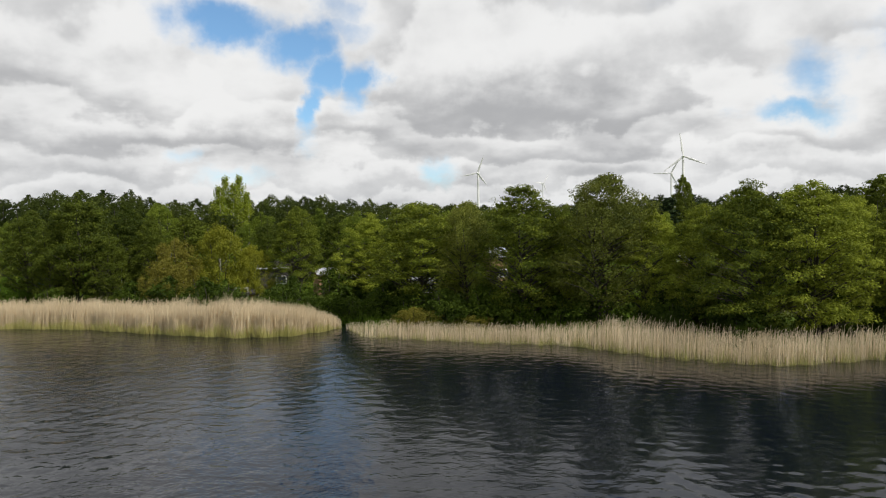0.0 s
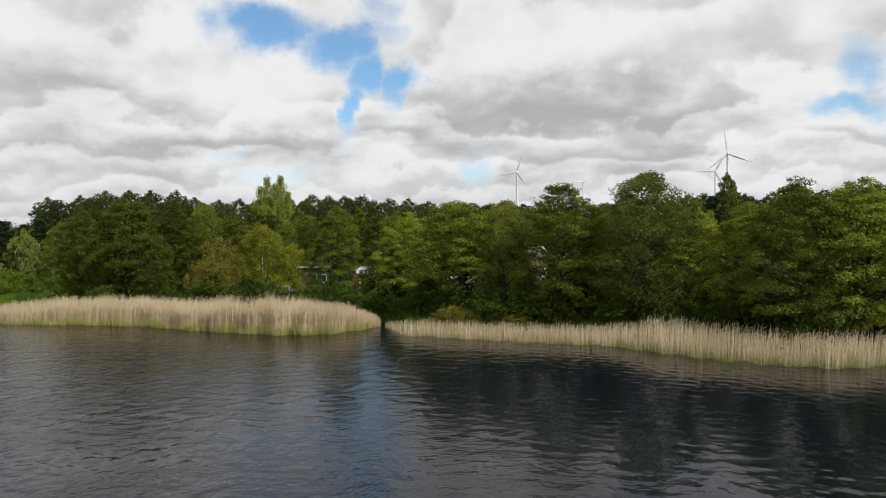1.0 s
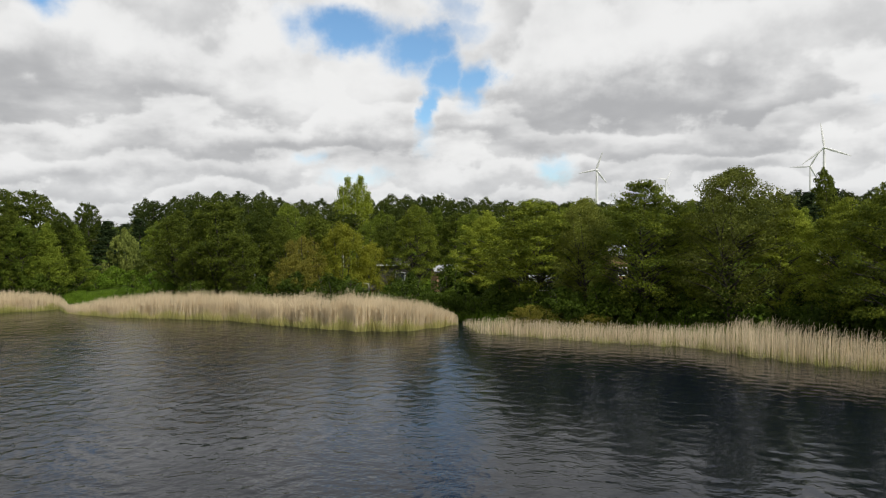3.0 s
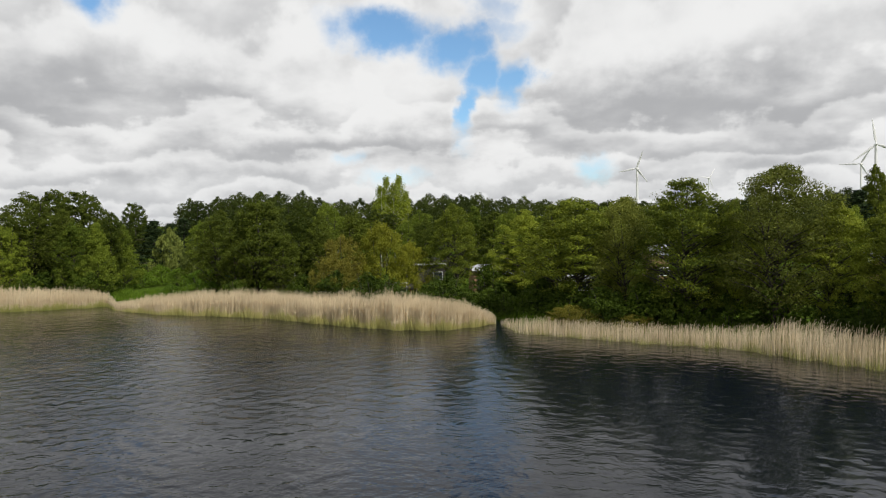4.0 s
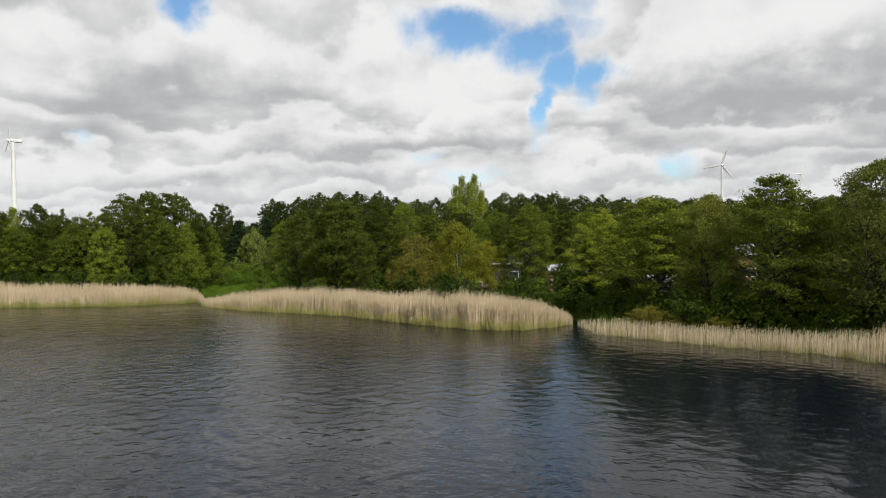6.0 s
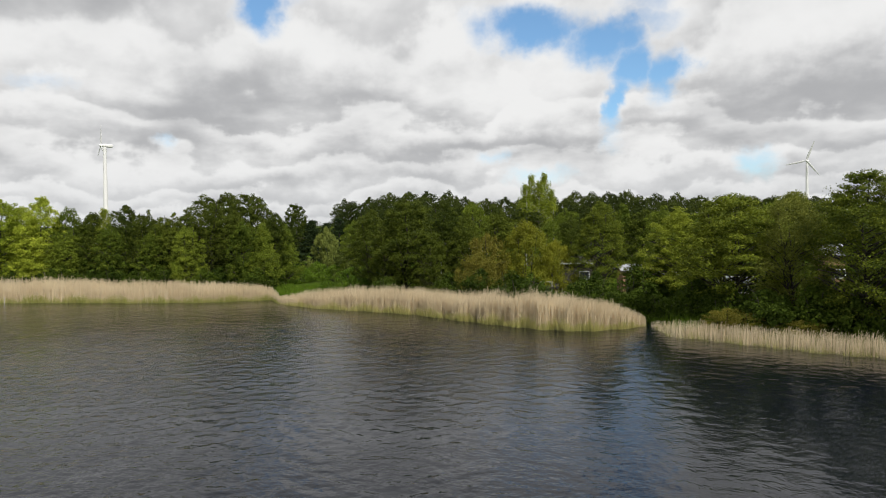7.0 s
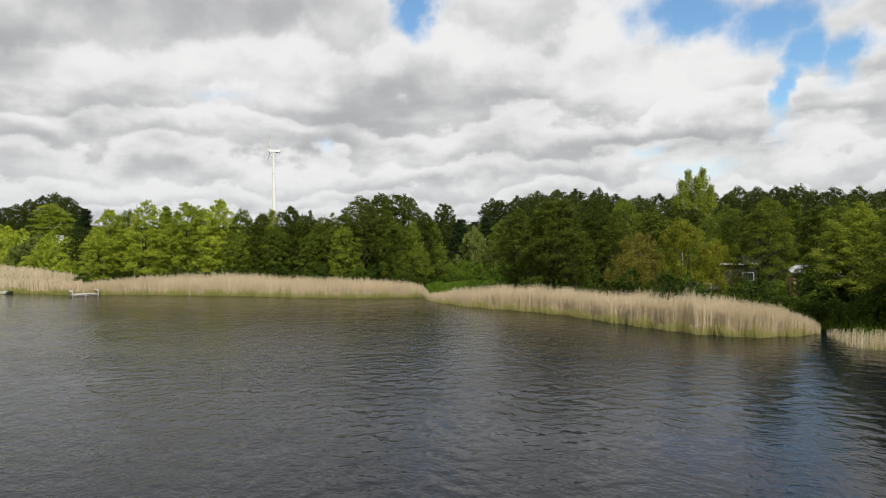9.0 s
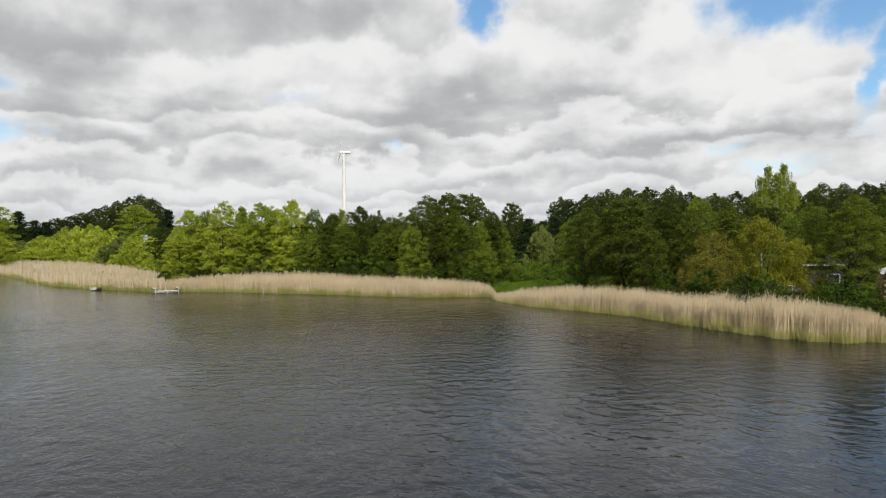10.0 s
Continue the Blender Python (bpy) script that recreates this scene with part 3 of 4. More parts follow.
for k, (a, e, d, w) in enumerate([
        (-41.2, 3.5, 90, 4.4), (-43.4, 3.6, 94, 4.2), (-39.4, 2.0, 82, 2.8), (-47.2, 2.0, 86, 3.4), (-37.7, 2.75, 104, 2.3), (33.2, 3.9, 66, 6.0), (-3.5, 2.2, 75, 5.0),
        (-20.4, 2.2, 82, 4.0), (-8.8, 1.9, 86, 3.6), (-53.0, 2.0, 92, 3.0), (-50.6, 2.6, 92, 3.2), (-49.0, 2.2, 89, 3.0)]):
    plant(mids[k % 4], a, d, el=e, width=w, label="full-leaved green broadleaf tree on the bank", group="trees behind the reeds")
# fresh green crowns of middle height, in front of the wood
for k, (a, e, d, w) in enumerate([
        (-34.6, 1.0, 108, 2.8), (-32.8, 1.3, 84, 2.6), (-10.4, 2.2, 90, 3.0), (-7.2, 2.3, 72, 3.6), (-16.2, 1.2, 80, 2.6), (-5.0, 1.2, 60, 3.4), (-15.2, 2.3, 84, 3.0), (-22.8, 2.8, 92, 3.2),
        (-40.4, 1.0, 79, 2.8), (-42.0, 1.4, 80, 2.6), (-46.2, 0.9, 81, 2.6), (-38.6, 0.9, 82, 2.4), (-48.6, 1.0, 86, 2.8), (0.6, 2.2, 58, 3.4), (10.4, 2.2, 60, 3.0), (-51.8, 1.2, 89, 2.6),
        (31.0, 2.6, 58, 3.6), (18.4, 1.4, 56, 3.0), (-29.6, 2.0, 82, 2.6), (-9.2, -1.5, 63, 2.4), (-7.6, -0.8, 61, 2.4)]):
    plant(freshes[k % 3], a, d, el=e, width=w, label="fresh green young tree in front of the wood", group="young trees")
for k, (a, e, d, w) in enumerate([
        (-64.2, 2.3, 101, 3.0), (-61.6, 2.8, 97, 3.4), (-58.8, 2.9, 95, 3.4), (-56.2, 3.1, 93, 3.2), (-54.4, 2.3, 92, 2.6), (-60.2, 2.3, 100, 2.8), (-57.4, 2.4, 99, 2.8), (-62.9, 2.2, 104, 2.8),
        (-62.8, 1.0, 100, 3.0), (-59.8, 1.2, 95, 3.0), (-56.9, 0.9, 93, 3.0), (-64.9, 0.6, 99, 2.6), (-54.8, 0.6, 91, 2.8)]):
    plant(freshes[k % 3] if k in (4, 5, 7, 12) else limes[k % 3], a, d, el=e, width=w, label="sunlit light green tree in the row along the shore", group="row of trees by the shore")
plant(willows[0], -18.4, 63, el=1.0, width=5.2, label="yellow-green willow coming into leaf on the bank")
plant(willows[0], -15.9, 62, el=-0.6, width=3.6, label="small yellow-green willow beside the larger one")
plant(willows[1], -21.7, 61, el=0.1, width=3.6, label="rusty green willow with brown young leaves")
plant(willows[1], -22.6, 58, el=-1.6, width=3.4, label="low olive willow bush behind the reeds")
for a, e, d, w in ((-18.4, 4.0, 108, 1.6), (-17.9, 4.75, 110, 1.5), (-17.2, 4.25, 109, 1.7), (-16.8, 4.85, 112, 1.5), (-16.2, 3.6, 111, 1.4)):
    plant(birch, a, d, el=e, width=w, label="tall pale birch above the wood", group="tall birches")
plant(mids[1], 19.7, 88, el=4.6, width=2.4, label="tall narrow tree rising above the alders")
plant(birch, -52.1, 91.5, el=2.1, width=1.6, label="birch with a white trunk in the row by the shore")
for a, e, d, w in ((-36.4, 1.3, 100, 2.6), (-35.2, 1.1, 102, 2.2), (-34.2, 1.5, 105, 2.2), (20.3, 2.9, 90, 3.0), (18.6, 2.7, 86, 3.2), (17.6, 2.2, 90, 3.0),
                   (-75.9, 2.1, 300, 1.8), (-74.9, 1.5, 310, 1.6), (-74.2, 1.4, 310, 1.6), (-65.9, 2.3, 230, 2.0)):
    plant(spruces[0 if w > 2 else 1], a, d, el=e, width=w, label="dark spruce tree standing among broadleaf trees", group="spruces")

# the wood behind, its top line falling and rising
WOOD_A = [-35, -34, -30, -26, -22, -16, -10.6, -4, 0, 2.3, 10, 16, 21, 25.5, 30, 45]
WOOD_E = [2.3, 3.2, 3.7, 3.95, 3.2, 3.5, 3.55, 3.0, 2.9, 2.85, 2.7, 3.05, 3.1, 3.2, 3.4, 3.6]
for row, (d, lower, step) in enumerate(((140, 0.0, 1.7), (122, 0.35, 2.0), (104, 1.1, 2.9), (90, 1.9, 3.8))):
    a = -33.6 + 0.4 * row
    while a < 44:
        e = float(np.interp(a, WOOD_A, WOOD_E)) - lower - random.uniform(0, 0.25)
        if not (row > 1 and a < -30.5) and not (row == 3 and (-34 < a < -28 or -24 < a < -2)):
            plant(random.choice(woods), a, d + random.uniform(-5, 5), el=e, width=random.uniform(3.2, 4.2) * 110 / d, label="dark green tree of the wood behind the bank", group="wood")
        a += step * random.uniform(0.8, 1.2)
for k in range(16):
    a = -66 + 2.0 * k
    plant(woods[k % 4], a, random.uniform(112, 126), el=random.uniform(0.3, 1.1), width=3.2, label="dark green tree behind the row by the shore", group="wood")
# farther woods at the left and behind
for a, e, d in ((-73.4, 1.7, 330), (-72.6, 1.9, 320), (-71.8, 2.1, 325), (-71.0, 2.4, 320), (-70.2, 2.6, 315), (-69.4, 3.0, 320), (-68.6, 3.3, 320), (-67.8, 3.45, 315), (-67.0, 3.2, 320), (-66.4, 2.6, 330),
                (-72.2, 1.2, 290), (-70.5, 1.6, 290), (-69.0, 1.9, 290), (-78.5, 1.8, 320), (-77.2, 1.6, 330)):
    plant(woods[int(-a) % 4], a, d, el=e, width=1.9, label="dark tree of the far wood across the reeds", group="far wood")
for a, e, d, w in ((-68.1, 2.75, 240, 3.0), (-77.6, 2.7, 190, 3.4), (-78.6, 3.2, 185, 3.4), (-77.0, 0.4, 180, 1.8)):
    plant(limes[0], a, d, el=e, width=w, label="bright yellow-green tree in the sun", group="bright trees")
for k in range(34):
    a = -78 + 13.2 * (k % 17) / 16 + random.uniform(-0.3, 0.3)
    e = float(np.interp(a, [-78, -75, -73, -70, -66.5, -65], [0.3, 0.6, 1.1, 0.8, 0.5, 0.6])) - (0.8 if k > 16 else 0.0) - random.uniform(-0.25, 0.6)
    d = float(np.interp(a, [-78, -73.6, -70, -65], [226, 205, 158, 116])) + (0 if k > 16 else 14)
    plant(grey_sallow if k % 8 == 3 else sallows[k % 2], a, d, el=e, width=2.6, label="light green sallow bush behind the wide reeds", category="bush", group="sallow bushes")
for a, e, d, w in ((-35.3, 0.8, 92, 2.4), (-33.6, -0.3, 84, 2.2)):
    plant(grey_sallow, a, d, el=e, width=w, label="pale grey-green sallow beside the small meadow", category="bush", group="meadow bushes")
for a, d, top in ((-2.6, 46.4, 1.7), (-1.0, 46.0, 1.5), (2.6, 45.0, 1.3)):
    plant(willows[1], a, d, top=top, width=3.4, label="brownish bush at the edge of the bank", category="bush")
for a, d, top in ((-9.3, 54.0, 2.2), (-8.6, 53.5, 1.7), (-7.9, 53.0, 1.9), (-7.2, 51.5, 1.6)):
    plant(shrubs[int(d) % 3], a, d, top=top, label="dark bush closing the inlet between the reeds", category="bush", group="undergrowth")
# undergrowth along the bank
for k in range(125):
    a = random.uniform(-48, 40)
    if -38.6 < a < -31:
        continue
    d = float(shore(a)) + random.uniform(3.6, 9.0)
    if -9.6 < a < -6.0:
        d = random.uniform(56, 62)
    plant(random.choice(shrubs), a, d, top=random.uniform(1.3, 3.2), label="dark green bush in the undergrowth of the bank", category="bush", group="undergrowth")
for k in range(26):
    a = -66 + 20 * k / 25
    plant(random.choice(shrubs), a, float(shore(a)) + random.uniform(6, 9), top=random.uniform(1.8, 3.2), label="green bush under the row of trees", category="bush", group="undergrowth")
for a, d, top in ((-37.4, 84, 2.0), (-36, 86, 2.2), (-34.6, 84, 2.0), (-33.2, 80, 2.0), (-32.0, 78, 2.2), (-35.2, 74, 1.2), (-33.6, 71, 1.5), (-32.2, 69, 1.7), (-30.6, 66, 1.6)):
    plant(hedge, a, d, top=top, width=2.6, label="green hedge bush beside the small meadow", category="bush", group="meadow bushes")

# ------------------------------------------------------------------ reeds


def reed_bed(name, a0, a1, depth, heights, count, seed, label, wide=0.018):
    """Dry stalks with a plume and leaves, and a fringe of green shoots at the water. depth and heights: over the azimuth."""
    rng = np.random.default_rng(seed)

    def stand(n, bias):
        a = rng.uniform(a0, a1, n)
        f = rng.uniform(0, 1, n) ** bias
        edge = 0.5 * np.sin(a * 2.7 + seed) + 0.14 * np.sin(a * 11.3)
        d = np.interp(a, SHORE_A, SHORE_R) + edge * 0.5 + f * np.interp(a, *depth)
        x, y = d * np.sin(np.radians(a)), d * np.cos(np.radians(a))
        z = np.clip(ground_z(x, y), -0.35, 0.6)
        return a, f, x, y, z

    a, f, x, y, z = stand(count, 1.25)
    tuft = 0.86 + 0.05 * np.sin(a * 5.3 + seed) * np.sin(a * 17.0) + rng.normal(0, 0.085, count) + 0.02
    h = np.interp(a, *heights) * np.clip(tuft + 0.02 * np.sin(a * 2.1 + 2 * seed), 0.35, 1.25) - z * 0.5
    h = np.where(rng.uniform(0, 1, count) < 0.12, h * 0.55, h)
    lean_a, lean = rng.uniform(0, 6.28, count), np.abs(rng.normal(0, 0.045, count)) * h
    lx, ly = np.cos(lean_a) * lean + 0.02 * h, np.sin(lean_a) * lean - 0.01 * h
    face = rng.uniform(0, math.pi, count)
    ux, uy = np.cos(face), np.sin(face)
    w = wide * rng.uniform(0.6, 1.3, count)
    base = np.stack([x, y, z - 0.1], 1)
    side = np.stack([ux, uy, np.zeros(count)], 1)
    verts, faces = [], []

    def strip(points, widths):
        """A ribbon over a row of points for every stalk."""
        n0 = sum(len(v) for v in verts)
        k = len(points)
        block = np.stack([p + s * side * ww[:, None] for p, ww in zip(points, widths) for s in (-1, 1)], 1)
        verts.append(block.reshape(-1, 3))
        idx = n0 + np.arange(len(block))[:, None] * 2 * k
        for q in range(k - 1):
            faces.append(np.concatenate([idx + 2 * q, idx + 2 * q + 1, idx + 2 * q + 3, idx + 2 * q + 2], 1))

    mid = base + np.stack([lx * 0.35, ly * 0.35, h * 0.55], 1)
    top = base + np.stack([lx, ly, h], 1)
    tail = top + np.stack([lx * 0.4 + 0.05, ly * 0.4, np.full(count, 0.14)], 1)
    plume = top + np.stack([lx * 0.2, ly * 0.2, np.full(count, 0.05)], 1)
    strip([base, mid, top, plume, tail], [w, w * 0.85, w * 0.55, w * 1.05, w * 0.2])
    for q in range(1):
        s = rng.uniform(0.35, 0.85, count)
        la = rng.uniform(0, 6.28, count)
        p0 = base + (mid - base) * np.minimum(s / 0.55, 1)[:, None] + (top - mid) * np.clip((s - 0.55) / 0.45, 0, 1)[:, None]
        out = rng.uniform(0.15, 0.4, count) * h * 0.5
        p1 = p0 + np.stack([np.cos(la) * out * 0.6, np.sin(la) * out * 0.6, out * 0.55], 1)
        p2 = p0 + np.stack([np.cos(la) * out, np.sin(la) * out, out * 0.35], 1)
        strip([p0, p1, p2], [w * 0.6, w * 0.8, w * 0.1])
    bed = tagged(new(name), label, "reeds", "reed beds", "stuff")
    part("dry_stalks", sheet("dry_stalks", np.concatenate(verts), np.concatenate(faces), M_REED), None, bed)["kind"] = "stuff"
    n = count
    verts, faces = [], []
    a, f, x, y, z = stand(n, 3.0)
    h = rng.uniform(0.3, 0.95, n) * (0.55 + 0.35 * np.interp(a, *heights)) * (0.92 + 0.08 * np.sin(a * 7.0) + 0.16 * np.sin(a * 2.3))
    x, y = x * (1 - 0.004), y * (1 - 0.004)
    base = np.stack([x, y, z - 0.1], 1)
    face = rng.uniform(0, math.pi, n)
    side = np.stack([np.cos(face), np.sin(face), np.zeros(n)], 1)
    la = rng.uniform(0, 6.28, n)
    top = base + np.stack([np.cos(la) * 0.2 * h, np.sin(la) * 0.2 * h, h + 0.1], 1)
    w = np.full(n, wide * 0.9)
    strip([base, (base + top) / 2, top], [w, w * 0.9, w * 0.1])
    part("green_shoots", sheet("green_shoots", np.concatenate(verts), np.concatenate(faces), M_SHOOT), None, bed)["kind"] = "stuff"
    return bed


reed_bed("reed_bed", -39.5, -8.75, ([-39.5, -36, -30, -18, -11, -9], [1.5, 4.0, 4.5, 4.0, 3.0, 1.6]),
         ([-39.5, -37, -33, -30, -24, -18, -13, -10.2, -8.75], [0.7, 1.35, 1.9, 2.05, 1.95, 2.4, 2.0, 1.35, 0.6]), 30000, 1, "tall dry straw-coloured reeds standing in the shallow water", 0.0115)
reed_bed("reed_bed", -8.3, 44.0, ([-8.3, 0, 10, 14, 28, 44], [2.2, 2.4, 2.6, 3.4, 3.2, 3.0]),
         ([-8.3, -6.4, 0, 10, 12.5, 14, 20, 28, 44], [0.3, 1.05, 1.05, 1.1, 1.4, 1.75, 1.6, 1.5, 1.5]), 8200, 2, "sparser straw-coloured reeds in front of the alders", 0.0095)
reed_bed("reed_bed", -66.2, -39.2, ([-66, -60, -45, -40, -39], [3.0, 6.0, 5.0, 3.0, 1.0]),
         ([-66, -62, -55, -50, -45, -41, -39], [1.6, 2.1, 2.45, 2.0, 1.9, 1.7, 1.0]), 20000, 3, "even belt of dry pale reeds along the shore", 0.016)
reed_bed("reed_bed", -80.0, -66.1, ([-80, -77, -73.6, -70, -67, -66.4], [50, 52, 78, 42, 20, 14]),
         ([-80, -70, -66.4], [2.0, 2.0, 1.7]), 19000, 4, "wide field of pale dry reeds in a bay of the lake", 0.036)

# ------------------------------------------------------------------ grass, far wood
def grass(label, spots, count, tall, seed):
    """Blades round given places: (azimuth, metres, spread in degrees, spread in metres)."""
    rng = np.random.default_rng(seed)
    pick = np.array(spots, float)[rng.integers(0, len(spots), count)]
    a = pick[:, 0] + rng.uniform(-1, 1, count) * pick[:, 2]
    d = pick[:, 1] + rng.uniform(-1, 1, count) * pick[:, 3]
    x, y = d * np.sin(np.radians(a)), d * np.cos(np.radians(a))
    z = ground_z(x, y)
    ok = z > -0.15
    x, y, z = x[ok], y[ok], z[ok]
    n = len(x)
    h, fa, la = tall * rng.uniform(0.5, 1.3, n), rng.uniform(0, 3.14, n), rng.uniform(0, 6.28, n)
    base = np.stack([x, y, z - 0.05], 1)
    side = np.stack([np.cos(fa), np.sin(fa), 0 * fa], 1) * 0.03
    mid = base + np.stack([np.cos(la) * h * 0.12, np.sin(la) * h * 0.12, h * 0.6], 1)
    top = base + np.stack([np.cos(la) * h * 0.4, np.sin(la) * h * 0.4, h], 1)
    verts = np.stack([base - side, base + side, mid + side * 0.8, mid - side * 0.8, top + side * 0.1, top - side * 0.1], 1).reshape(-1, 3)
    k = np.arange(n)[:, None] * 6
    return tagged(new("grass", sheet("grass", verts, np.concatenate([k + [0, 1, 2, 3], k + [3, 2, 4, 5]]), M_GRASSBLADE)), label, "grass", kind="stuff")


grass("lush bright green grass of the small shore meadow", [(-37.0, 74, 1.8, 3.5), (-35.0, 74, 2.0, 5), (-33.0, 72, 2.0, 5), (-31.5, 66, 2.0, 3), (-39.0, 78, 1.0, 3), (-34, 95, 2.0, 8), (-33, 104, 2.0, 8), (-32, 92, 1.5, 8)], 14000, 0.45, 7)
grass("long grass along the bank behind the reeds", [(q, float(shore(q)) + 5.0, 1.6, 1.6) for q in np.arange(-30, 40, 2.5)], 9000, 0.7, 8)

rng = np.random.default_rng(77)
n = 420
wa = rng.uniform(-95, 60, n)
wd = rng.uniform(420, 620, n)
wx, wy = wd * np.sin(np.radians(wa)), wd * np.cos(np.radians(wa))
wz = ground_z(wx, wy)
crowns = np.stack([wx, wy, wz + rng.uniform(1.5, 6.0, n)], 1)
far_wood = new("far_wood", sheet("far_wood", *leaf_quads(*clump_points(crowns, rng.uniform(4.5, 7.5, n), 45000, rng, 0.85), 1.3, rng, 0.5), M_FOREST))
tagged(far_wood, "dark far wood along the horizon", "wood", kind="stuff")

# ------------------------------------------------------------------ wind turbines


def wind_turbine(a, d, el, radius, facing, spin, wide=1.0, bulk=1.0):
    """A white turbine, its hub seen at azimuth a and elevation el, d metres off. facing: degrees the rotor is turned from the lake; spin: angle of a blade."""
    x, y = at(a, d)
    z0 = float(ground_z(np.array(x), np.array(y))) - 0.5
    hub = EYE + d * math.tan(radians(el)) - z0
    root = new("wind_turbine")
    k = bulk * radius / 40
    ks = np.linspace(0, 1, 9)
    part("tower", sheet("tower", *tube(np.stack([0 * ks, 0 * ks, ks * (hub - 1.4 * k)], 1), (3.0 - 1.2 * ks) * k * wide, 20), M_TOWER, True), None, root)
    bm = bmesh.new()
    box(bm, (3.6 * k, 11.5 * k, 3.8 * k), (0, 3.2 * k, hub), bevel=0.9 * k)
    part("nacelle", bm, M_TOWER, root)
    bm = bmesh.new()
    bmesh.ops.create_uvsphere(bm, u_segments=14, v_segments=8, radius=1.0, matrix=Matrix.Translation((0, -4.0 * k, hub)) @ Matrix.Diagonal((1.7 * k, 2.3 * k, 1.7 * k, 1)))
    part("hub", bm, M_TOWER, root)
    for b in range(3):
        rows, f = [], np.linspace(0, 1, 10)
        chord = np.interp(f, [0, 0.05, 0.2, 0.6, 1], [2.0, 2.2, 4.2, 2.8, 0.9]) * k * wide
        turn = np.radians(np.interp(f, [0, 0.2, 1], [22, 12, 0]))
        for c, tw, ff in zip(chord, turn, f):
            for q in range(8):
                w = 2 * math.pi * q / 8
                u, v = 0.5 * c * math.cos(w), 0.11 * c * math.sin(w) + (0.35 * k * (1 - ff) if ff < 0.05 else 0) * math.sin(w)
                rows.append((u * math.cos(tw) - v * math.sin(tw), u * math.sin(tw) + v * math.cos(tw), 1.0 * k + ff * radius))
        faces = [(r * 8 + q, r * 8 + (q + 1) % 8, r * 8 + 8 + (q + 1) % 8, r * 8 + 8 + q) for r in range(9) for q in range(8)]
        blade = part("blade", sheet("blade", rows, faces, M_TOWER, True), None, root)
        blade.matrix_basis = Matrix.Translation((0, -4.0 * k, hub)) @ Matrix.Rotation(radians(spin + 120 * b), 4, "Y")
    root.matrix_basis = Matrix.Translation((x, y, z0)) @ Matrix.Rotation(radians(facing - a), 4, "Z")
    return tagged(root, "tall white three-bladed wind turbine beyond the trees", "wind turbine", "wind turbines")


wind_turbine(19.7, 1250, 6.28, 40, 8, -8)
wind_turbine(18.8, 1700, 4.98, 40, -14, -88)
wind_turbine(8.5, 2300, 4.47, 36, 40, 35)
wind_turbine(3.05, 1580, 5.45, 40, -20, 22, 1.2)
wind_turbine(-52.0, 620, 7.23, 16, -80, 4, 1.0, 1.75)

# ------------------------------------------------------------------ garden cottages


def cottage(name, a, d, size, wall, roof, label, category, turn=0.0, pitch=0.6, door=True):
    """A small boarded house with a gable roof: width across the view, depth, height of the walls; pitch: rise of the ridge in metres."""
    w, dp, h = size
    x, y = at(a, d)
    z = float(ground_z(np.array(x), np.array(y))) - 0.15
    root = new(name)
    bm = bmesh.new()
    box(bm, (w, dp, h), (0, 0, h / 2), bevel=0.02)
    body = part("wall", bm, wall, root)
    for q in range(int(w / 0.22)):
        bm = bmesh.new()
        box(bm, (0.2, 0.025, h - 0.06), (-w / 2 + 0.12 + 0.22 * q, -dp / 2 - 0.015, h / 2), bevel=0.006)
        part("board", bm, wall, body)
    for side in (-1, 1):
        bm = bmesh.new()
        run = dp / 2 + 0.3
        slope = math.hypot(run, pitch)
        m = Matrix.Translation((0, side * run / 2, h + pitch / 2 + 0.04)) @ Matrix.Rotation(-side * math.atan2(pitch, run), 4, "X") @ Matrix.Diagonal((w + 0.5, slope, 0.08, 1))
        bmesh.ops.create_cube(bm, size=1.0, matrix=m)
        part("roof", bm, roof, root)
    bm = bmesh.new()
    for side in (-1, 1):
        vs = [bm.verts.new((side * (w / 2 - 0.02), q, zz)) for q, zz in ((-dp / 2, h), (dp / 2, h), (0, h + pitch * 0.92))]
        bm.faces.new(vs)
    bmesh.ops.solidify(bm, geom=bm.faces[:], thickness=0.04)
    part("gable", bm, wall, root)
    bm = bmesh.new()
    box(bm, (w + 0.5, 0.03, 0.16), (0, -dp / 2 - 0.32, h - 0.0), bevel=0.01)
    part("fascia", bm, M_WHITE if "white" in label else M_DARKWOOD, root)
    if door:
        bm = bmesh.new()
        box(bm, (0.85, 0.06, 1.95), (-w * 0.22, -dp / 2 - 0.05, 1.05), bevel=0.015)
        part("door", bm, M_DARKWOOD, root)
        frame_bm = bmesh.new()
        box(frame_bm, (1.1, 0.07, 0.9), (w * 0.22, -dp / 2 - 0.05, 1.45), bevel=0.01)
        win = part("window", frame_bm, M_WHITE, root)
        bm = bmesh.new()
        box(bm, (0.94, 0.02, 0.74), (w * 0.22, -dp / 2 - 0.09, 1.45))
        part("pane", bm, M_DARKGLASS, win)
    root.matrix_basis = Matrix.Translation((x, y, z)) @ Matrix.Rotation(radians(turn - a), 4, "Z")
    return tagged(root, label, category, "garden cottages")


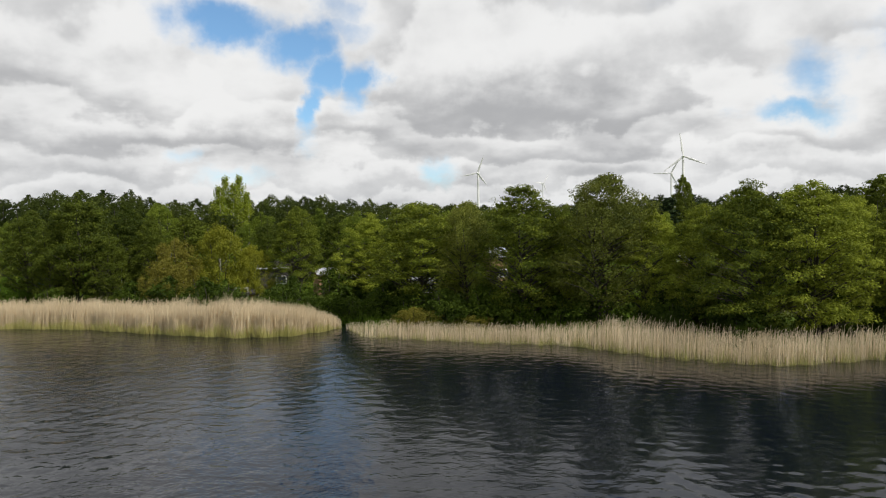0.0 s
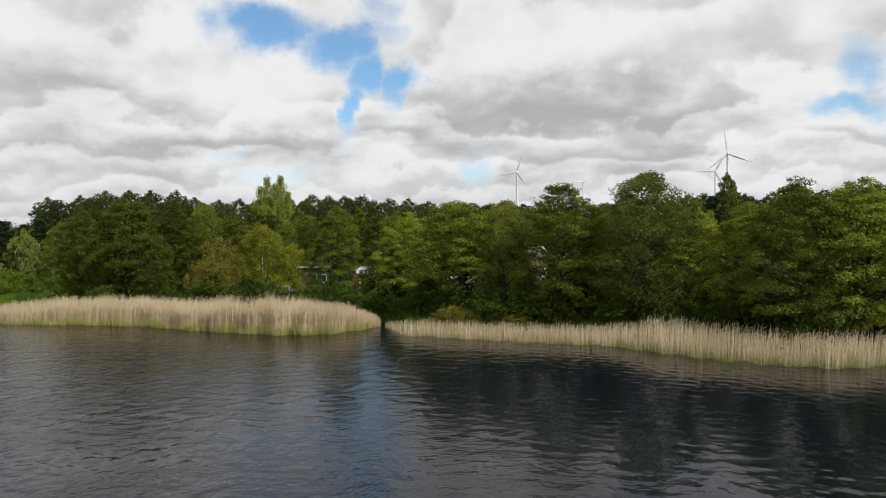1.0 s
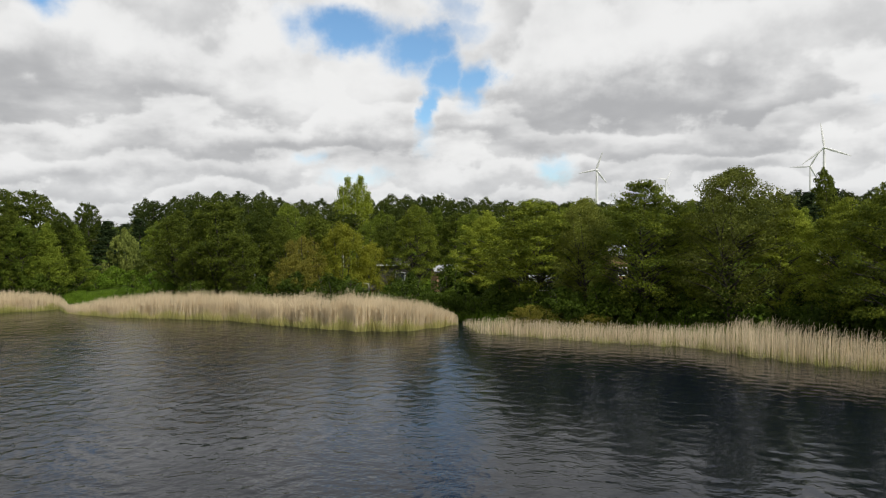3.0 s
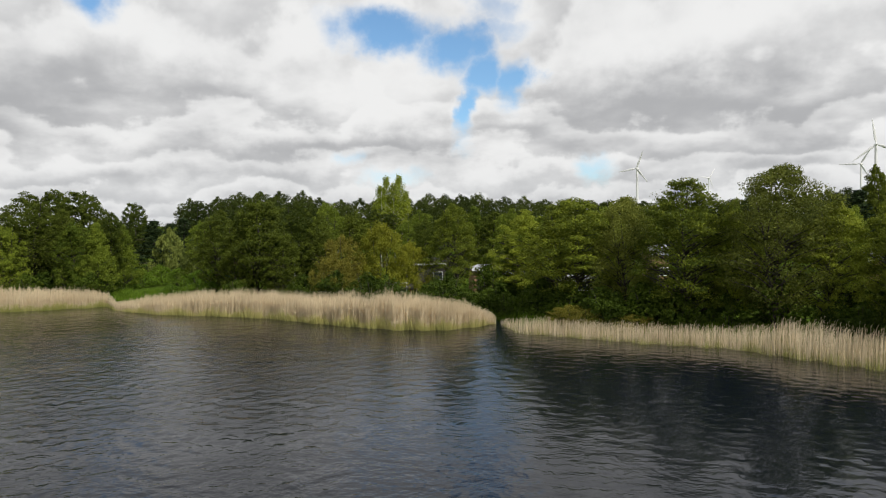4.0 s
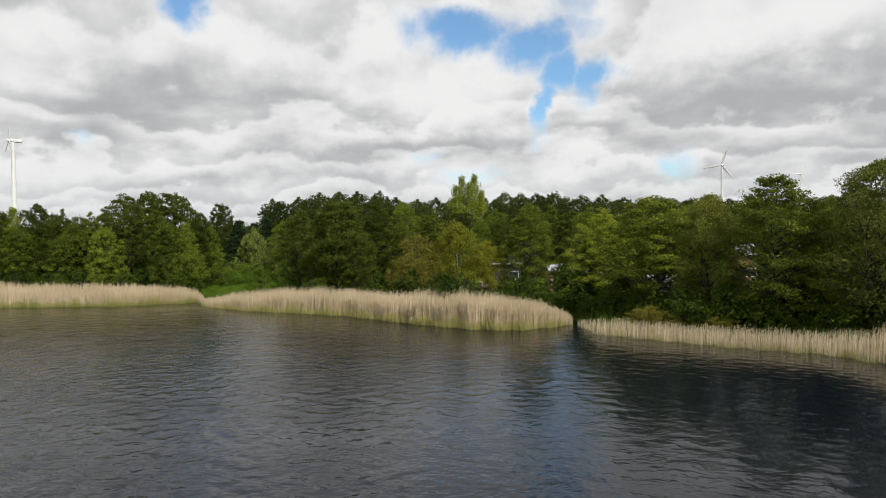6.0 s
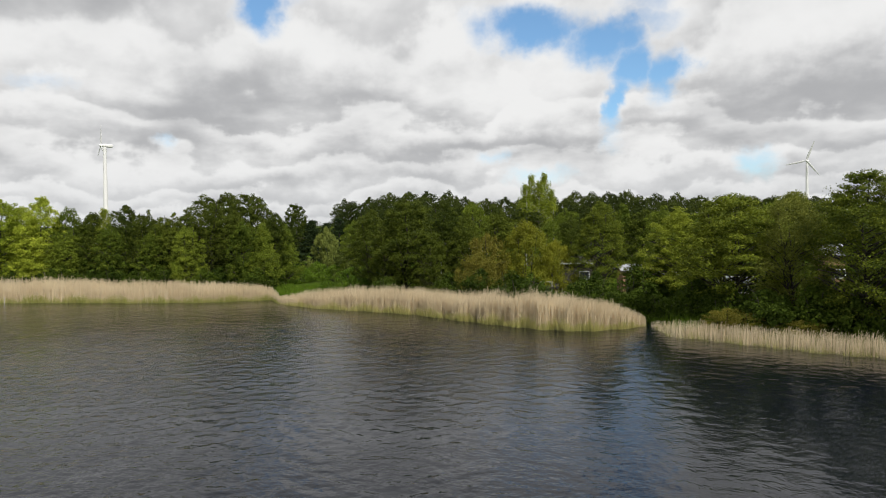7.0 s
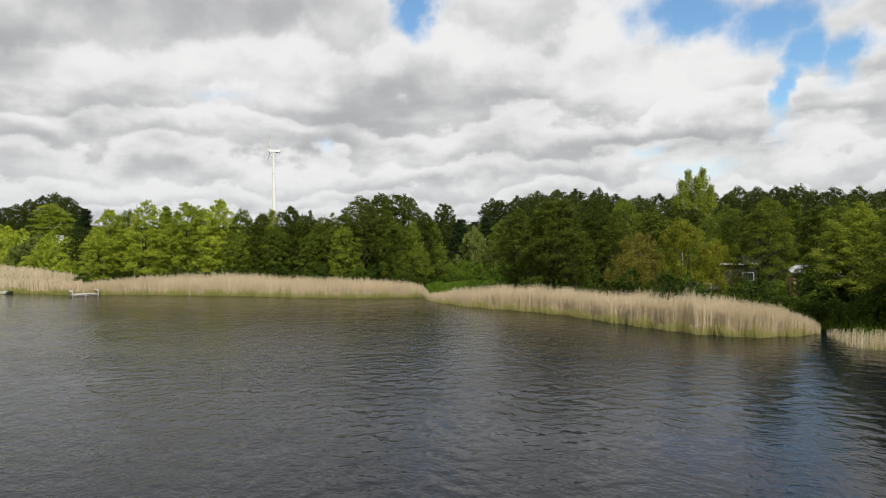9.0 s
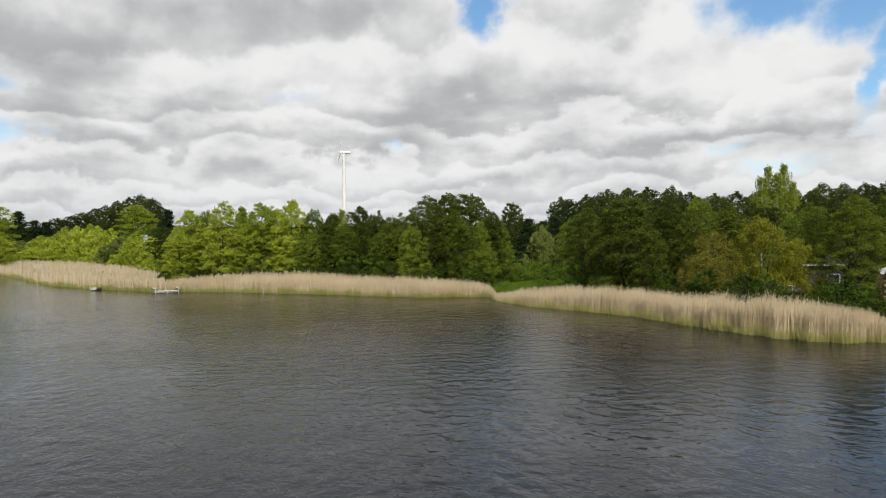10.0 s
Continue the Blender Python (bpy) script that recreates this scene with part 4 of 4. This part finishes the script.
cottage("garden_cottage", -9.7, 71, (2.6, 3.0, 2.2), M_BROWNWALL, M_GREYROOF, "small brown boarded cottage with a grey roof among trees", "cottage", 12)
cottage("garden_cottage", -14.0, 74, (3.2, 3.0, 2.7), M_DARKWOOD, M_DARKWOOD, "dark cottage with a white roof edge behind trees", "cottage", -6)
cottage("garden_shed", -7.6, 68, (2.6, 2.4, 1.8), M_DARKWOOD, M_GREYROOF, "low garden shed with a grey sheet roof", "shed", 8, 0.4)
cottage("garden_shed", -1.9, 62, (2.8, 2.4, 1.75), M_DARKWOOD, M_PALEROOF, "low shed with a light grey roof behind the alders", "shed", -10, 0.5)
cottage("garden_cottage", 4.4, 78, (1.9, 3.0, 3.2), M_BROWNWALL, M_PALEROOF, "cottage with a light grey roof behind an alder", "cottage", 20, 1.1)
cottage("garden_shed", -17.4, 62, (3.2, 2.0, 1.35), M_REDWALL, M_DARKWOOD, "low red-brown shed behind the tall reeds", "shed", 0, 0.3)
cottage("garden_cottage", -22.2, 90, (3.0, 4.0, 3.0), M_WHITE, M_GREYROOF, "pale cottage with a grey roof in the wood", "cottage", 15, 0.9)
cottage("garden_cottage", 19.1, 80, (2.0, 3.0, 2.4), M_BROWNWALL, M_GREYROOF, "brown cottage with a grey roof behind the alders", "cottage", -10, 1.0, False)
cottage("house", -67.7, 228, (2.4, 3.4, 3.4), M_WHITE, M_PALEROOF, "white house on the rise below a bright tree", "house", 10, 1.2)


def placed(root, a, d, turn=0.0, z=None):
    x, y = at(a, d)
    z = float(ground_z(np.array(x), np.array(y))) if z is None else z
    root.matrix_basis = Matrix.Translation((x, y, z)) @ Matrix.Rotation(radians(turn - a), 4, "Z")
    return root


# white pole in a garden, green garden tent
pole = new("garden_pole")
part("shaft", sheet("shaft", *tube([(0, 0, -0.3), (0, 0, 2.0), (0, 0, 3.9)], [0.06, 0.05, 0.04], 8), M_WHITE, True), None, pole)
bm = bmesh.new()
box(bm, (0.26, 0.22, 0.36), (0, 0, 3.6), bevel=0.02)
part("nest_box", bm, M_WHITE, pole)
tagged(placed(pole, -25.6, 68), "white pole with a small white nest box", "pole")
tent = new("garden_tent")
for px in (-0.9, 0.9):
    for py in (-0.9, 0.9):
        part("post", sheet("post", *tube([(px, py, -0.2), (px, py, 2.2)], [0.03, 0.03], 6), M_DARKWOOD, True), None, tent)
bm = bmesh.new()
bmesh.ops.create_cone(bm, cap_ends=True, segments=4, radius1=1.5, radius2=0.1, depth=0.9, matrix=Matrix.Translation((0, 0, 2.6)) @ Matrix.Rotation(radians(45), 4, "Z"))
part("cover", bm, M_TARP, tent, "dark green tarpaulin cover")
tagged(placed(tent, -30.5, 70), "green garden tent half hidden by bushes", "tent")

# ------------------------------------------------------------------ jetty, boat, stakes
jetty = new("jetty")
for k in range(15):
    bm = bmesh.new()
    box(bm, (0.17, 1.9, 0.045), (-1.33 + 0.19 * k, random.uniform(-0.05, 0.05), 0.42 + random.uniform(-0.01, 0.01)), random.uniform(-0.03, 0.03), 0.008)
    part("plank", bm, M_GREYWOOD, jetty)
for py in (-0.8, 0.8):
    bm = bmesh.new()
    box(bm, (2.8, 0.1, 0.14), (0, py, 0.32), bevel=0.01)
    part("beam", bm, M_GREYWOOD, jetty)
for px, py, top in ((-1.35, -0.9, 0.86), (1.35, -0.9, 0.84), (-1.35, 0.9, 0.9), (1.35, 0.9, 0.95), (0, -0.92, 0.45), (0.1, 0.9, 1.2)):
    part("post", sheet("post", *tube([(px, py, -1.0), (px, py, top)], [0.08, 0.07], 8), M_GREYWOOD, True), None, jetty)
for px in (-1.35, 1.35):
    bm = bmesh.new()
    box(bm, (0.34, 1.9, 0.05), (px, 0, 0.8), bevel=0.01)
    part("bench_board", bm, M_GREYWOOD, jetty)
tagged(placed(jetty, -66.0, 90.8, 8, -0.2), "weathered grey wooden jetty at the edge of the reeds", "jetty")

boat = new("rowing_boat")
rows = []
for f in np.linspace(0, 1, 9):
    w = 0.62 * math.sin(math.pi * min(1.0, 0.18 + 0.82 * f) ** 0.8) ** 0.6 + 0.02
    for q in range(7):
        v = math.pi * q / 6
        rows.append((-1.3 + 2.6 * f, w * math.cos(v), 0.42 - 0.42 * math.sin(v) ** 0.7 + 0.12 * (2 * f - 1) ** 2))
hull = sheet("hull", rows, [(r * 7 + q, r * 7 + q + 1, r * 7 + 8 + q, r * 7 + 7 + q) for r in range(8) for q in range(6)], M_BOAT, True)
part("hull", hull, None, boat)
for px in (-0.5, 0.35):
    bm = bmesh.new()
    box(bm, (0.22, 1.0, 0.03), (px, 0, 0.34), bevel=0.008)
    part("seat", bm, M_GREYWOOD, boat)
tagged(placed(boat, -70.8, 101.5, 65, -0.1), "small pale rowing boat moored at the reeds", "boat")
for a, d, top in ((-58.6, 83.0, 0.8), (-8.3, 50.5, 0.12)):
    stake = new("stake", sheet("stake", *tube([(0, 0, -0.8), (0.03, 0, 0.1), (0.05, 0.02, top)], [0.04, 0.035, 0.03], 7), M_GREYWOOD, True))
    tagged(placed(stake, a, d, 0, 0.0), "thin weathered stake standing in the water", "stake", "stakes")

for k in (*alders, *dark_alders, *sparse_alders, *limes, *freshes, *mids, *woods, *willows, birch, *spruces, *shrubs, *sallows, grey_sallow, hedge):
    for o in (*k.children_recursive, k):
        bpy.data.objects.remove(o)
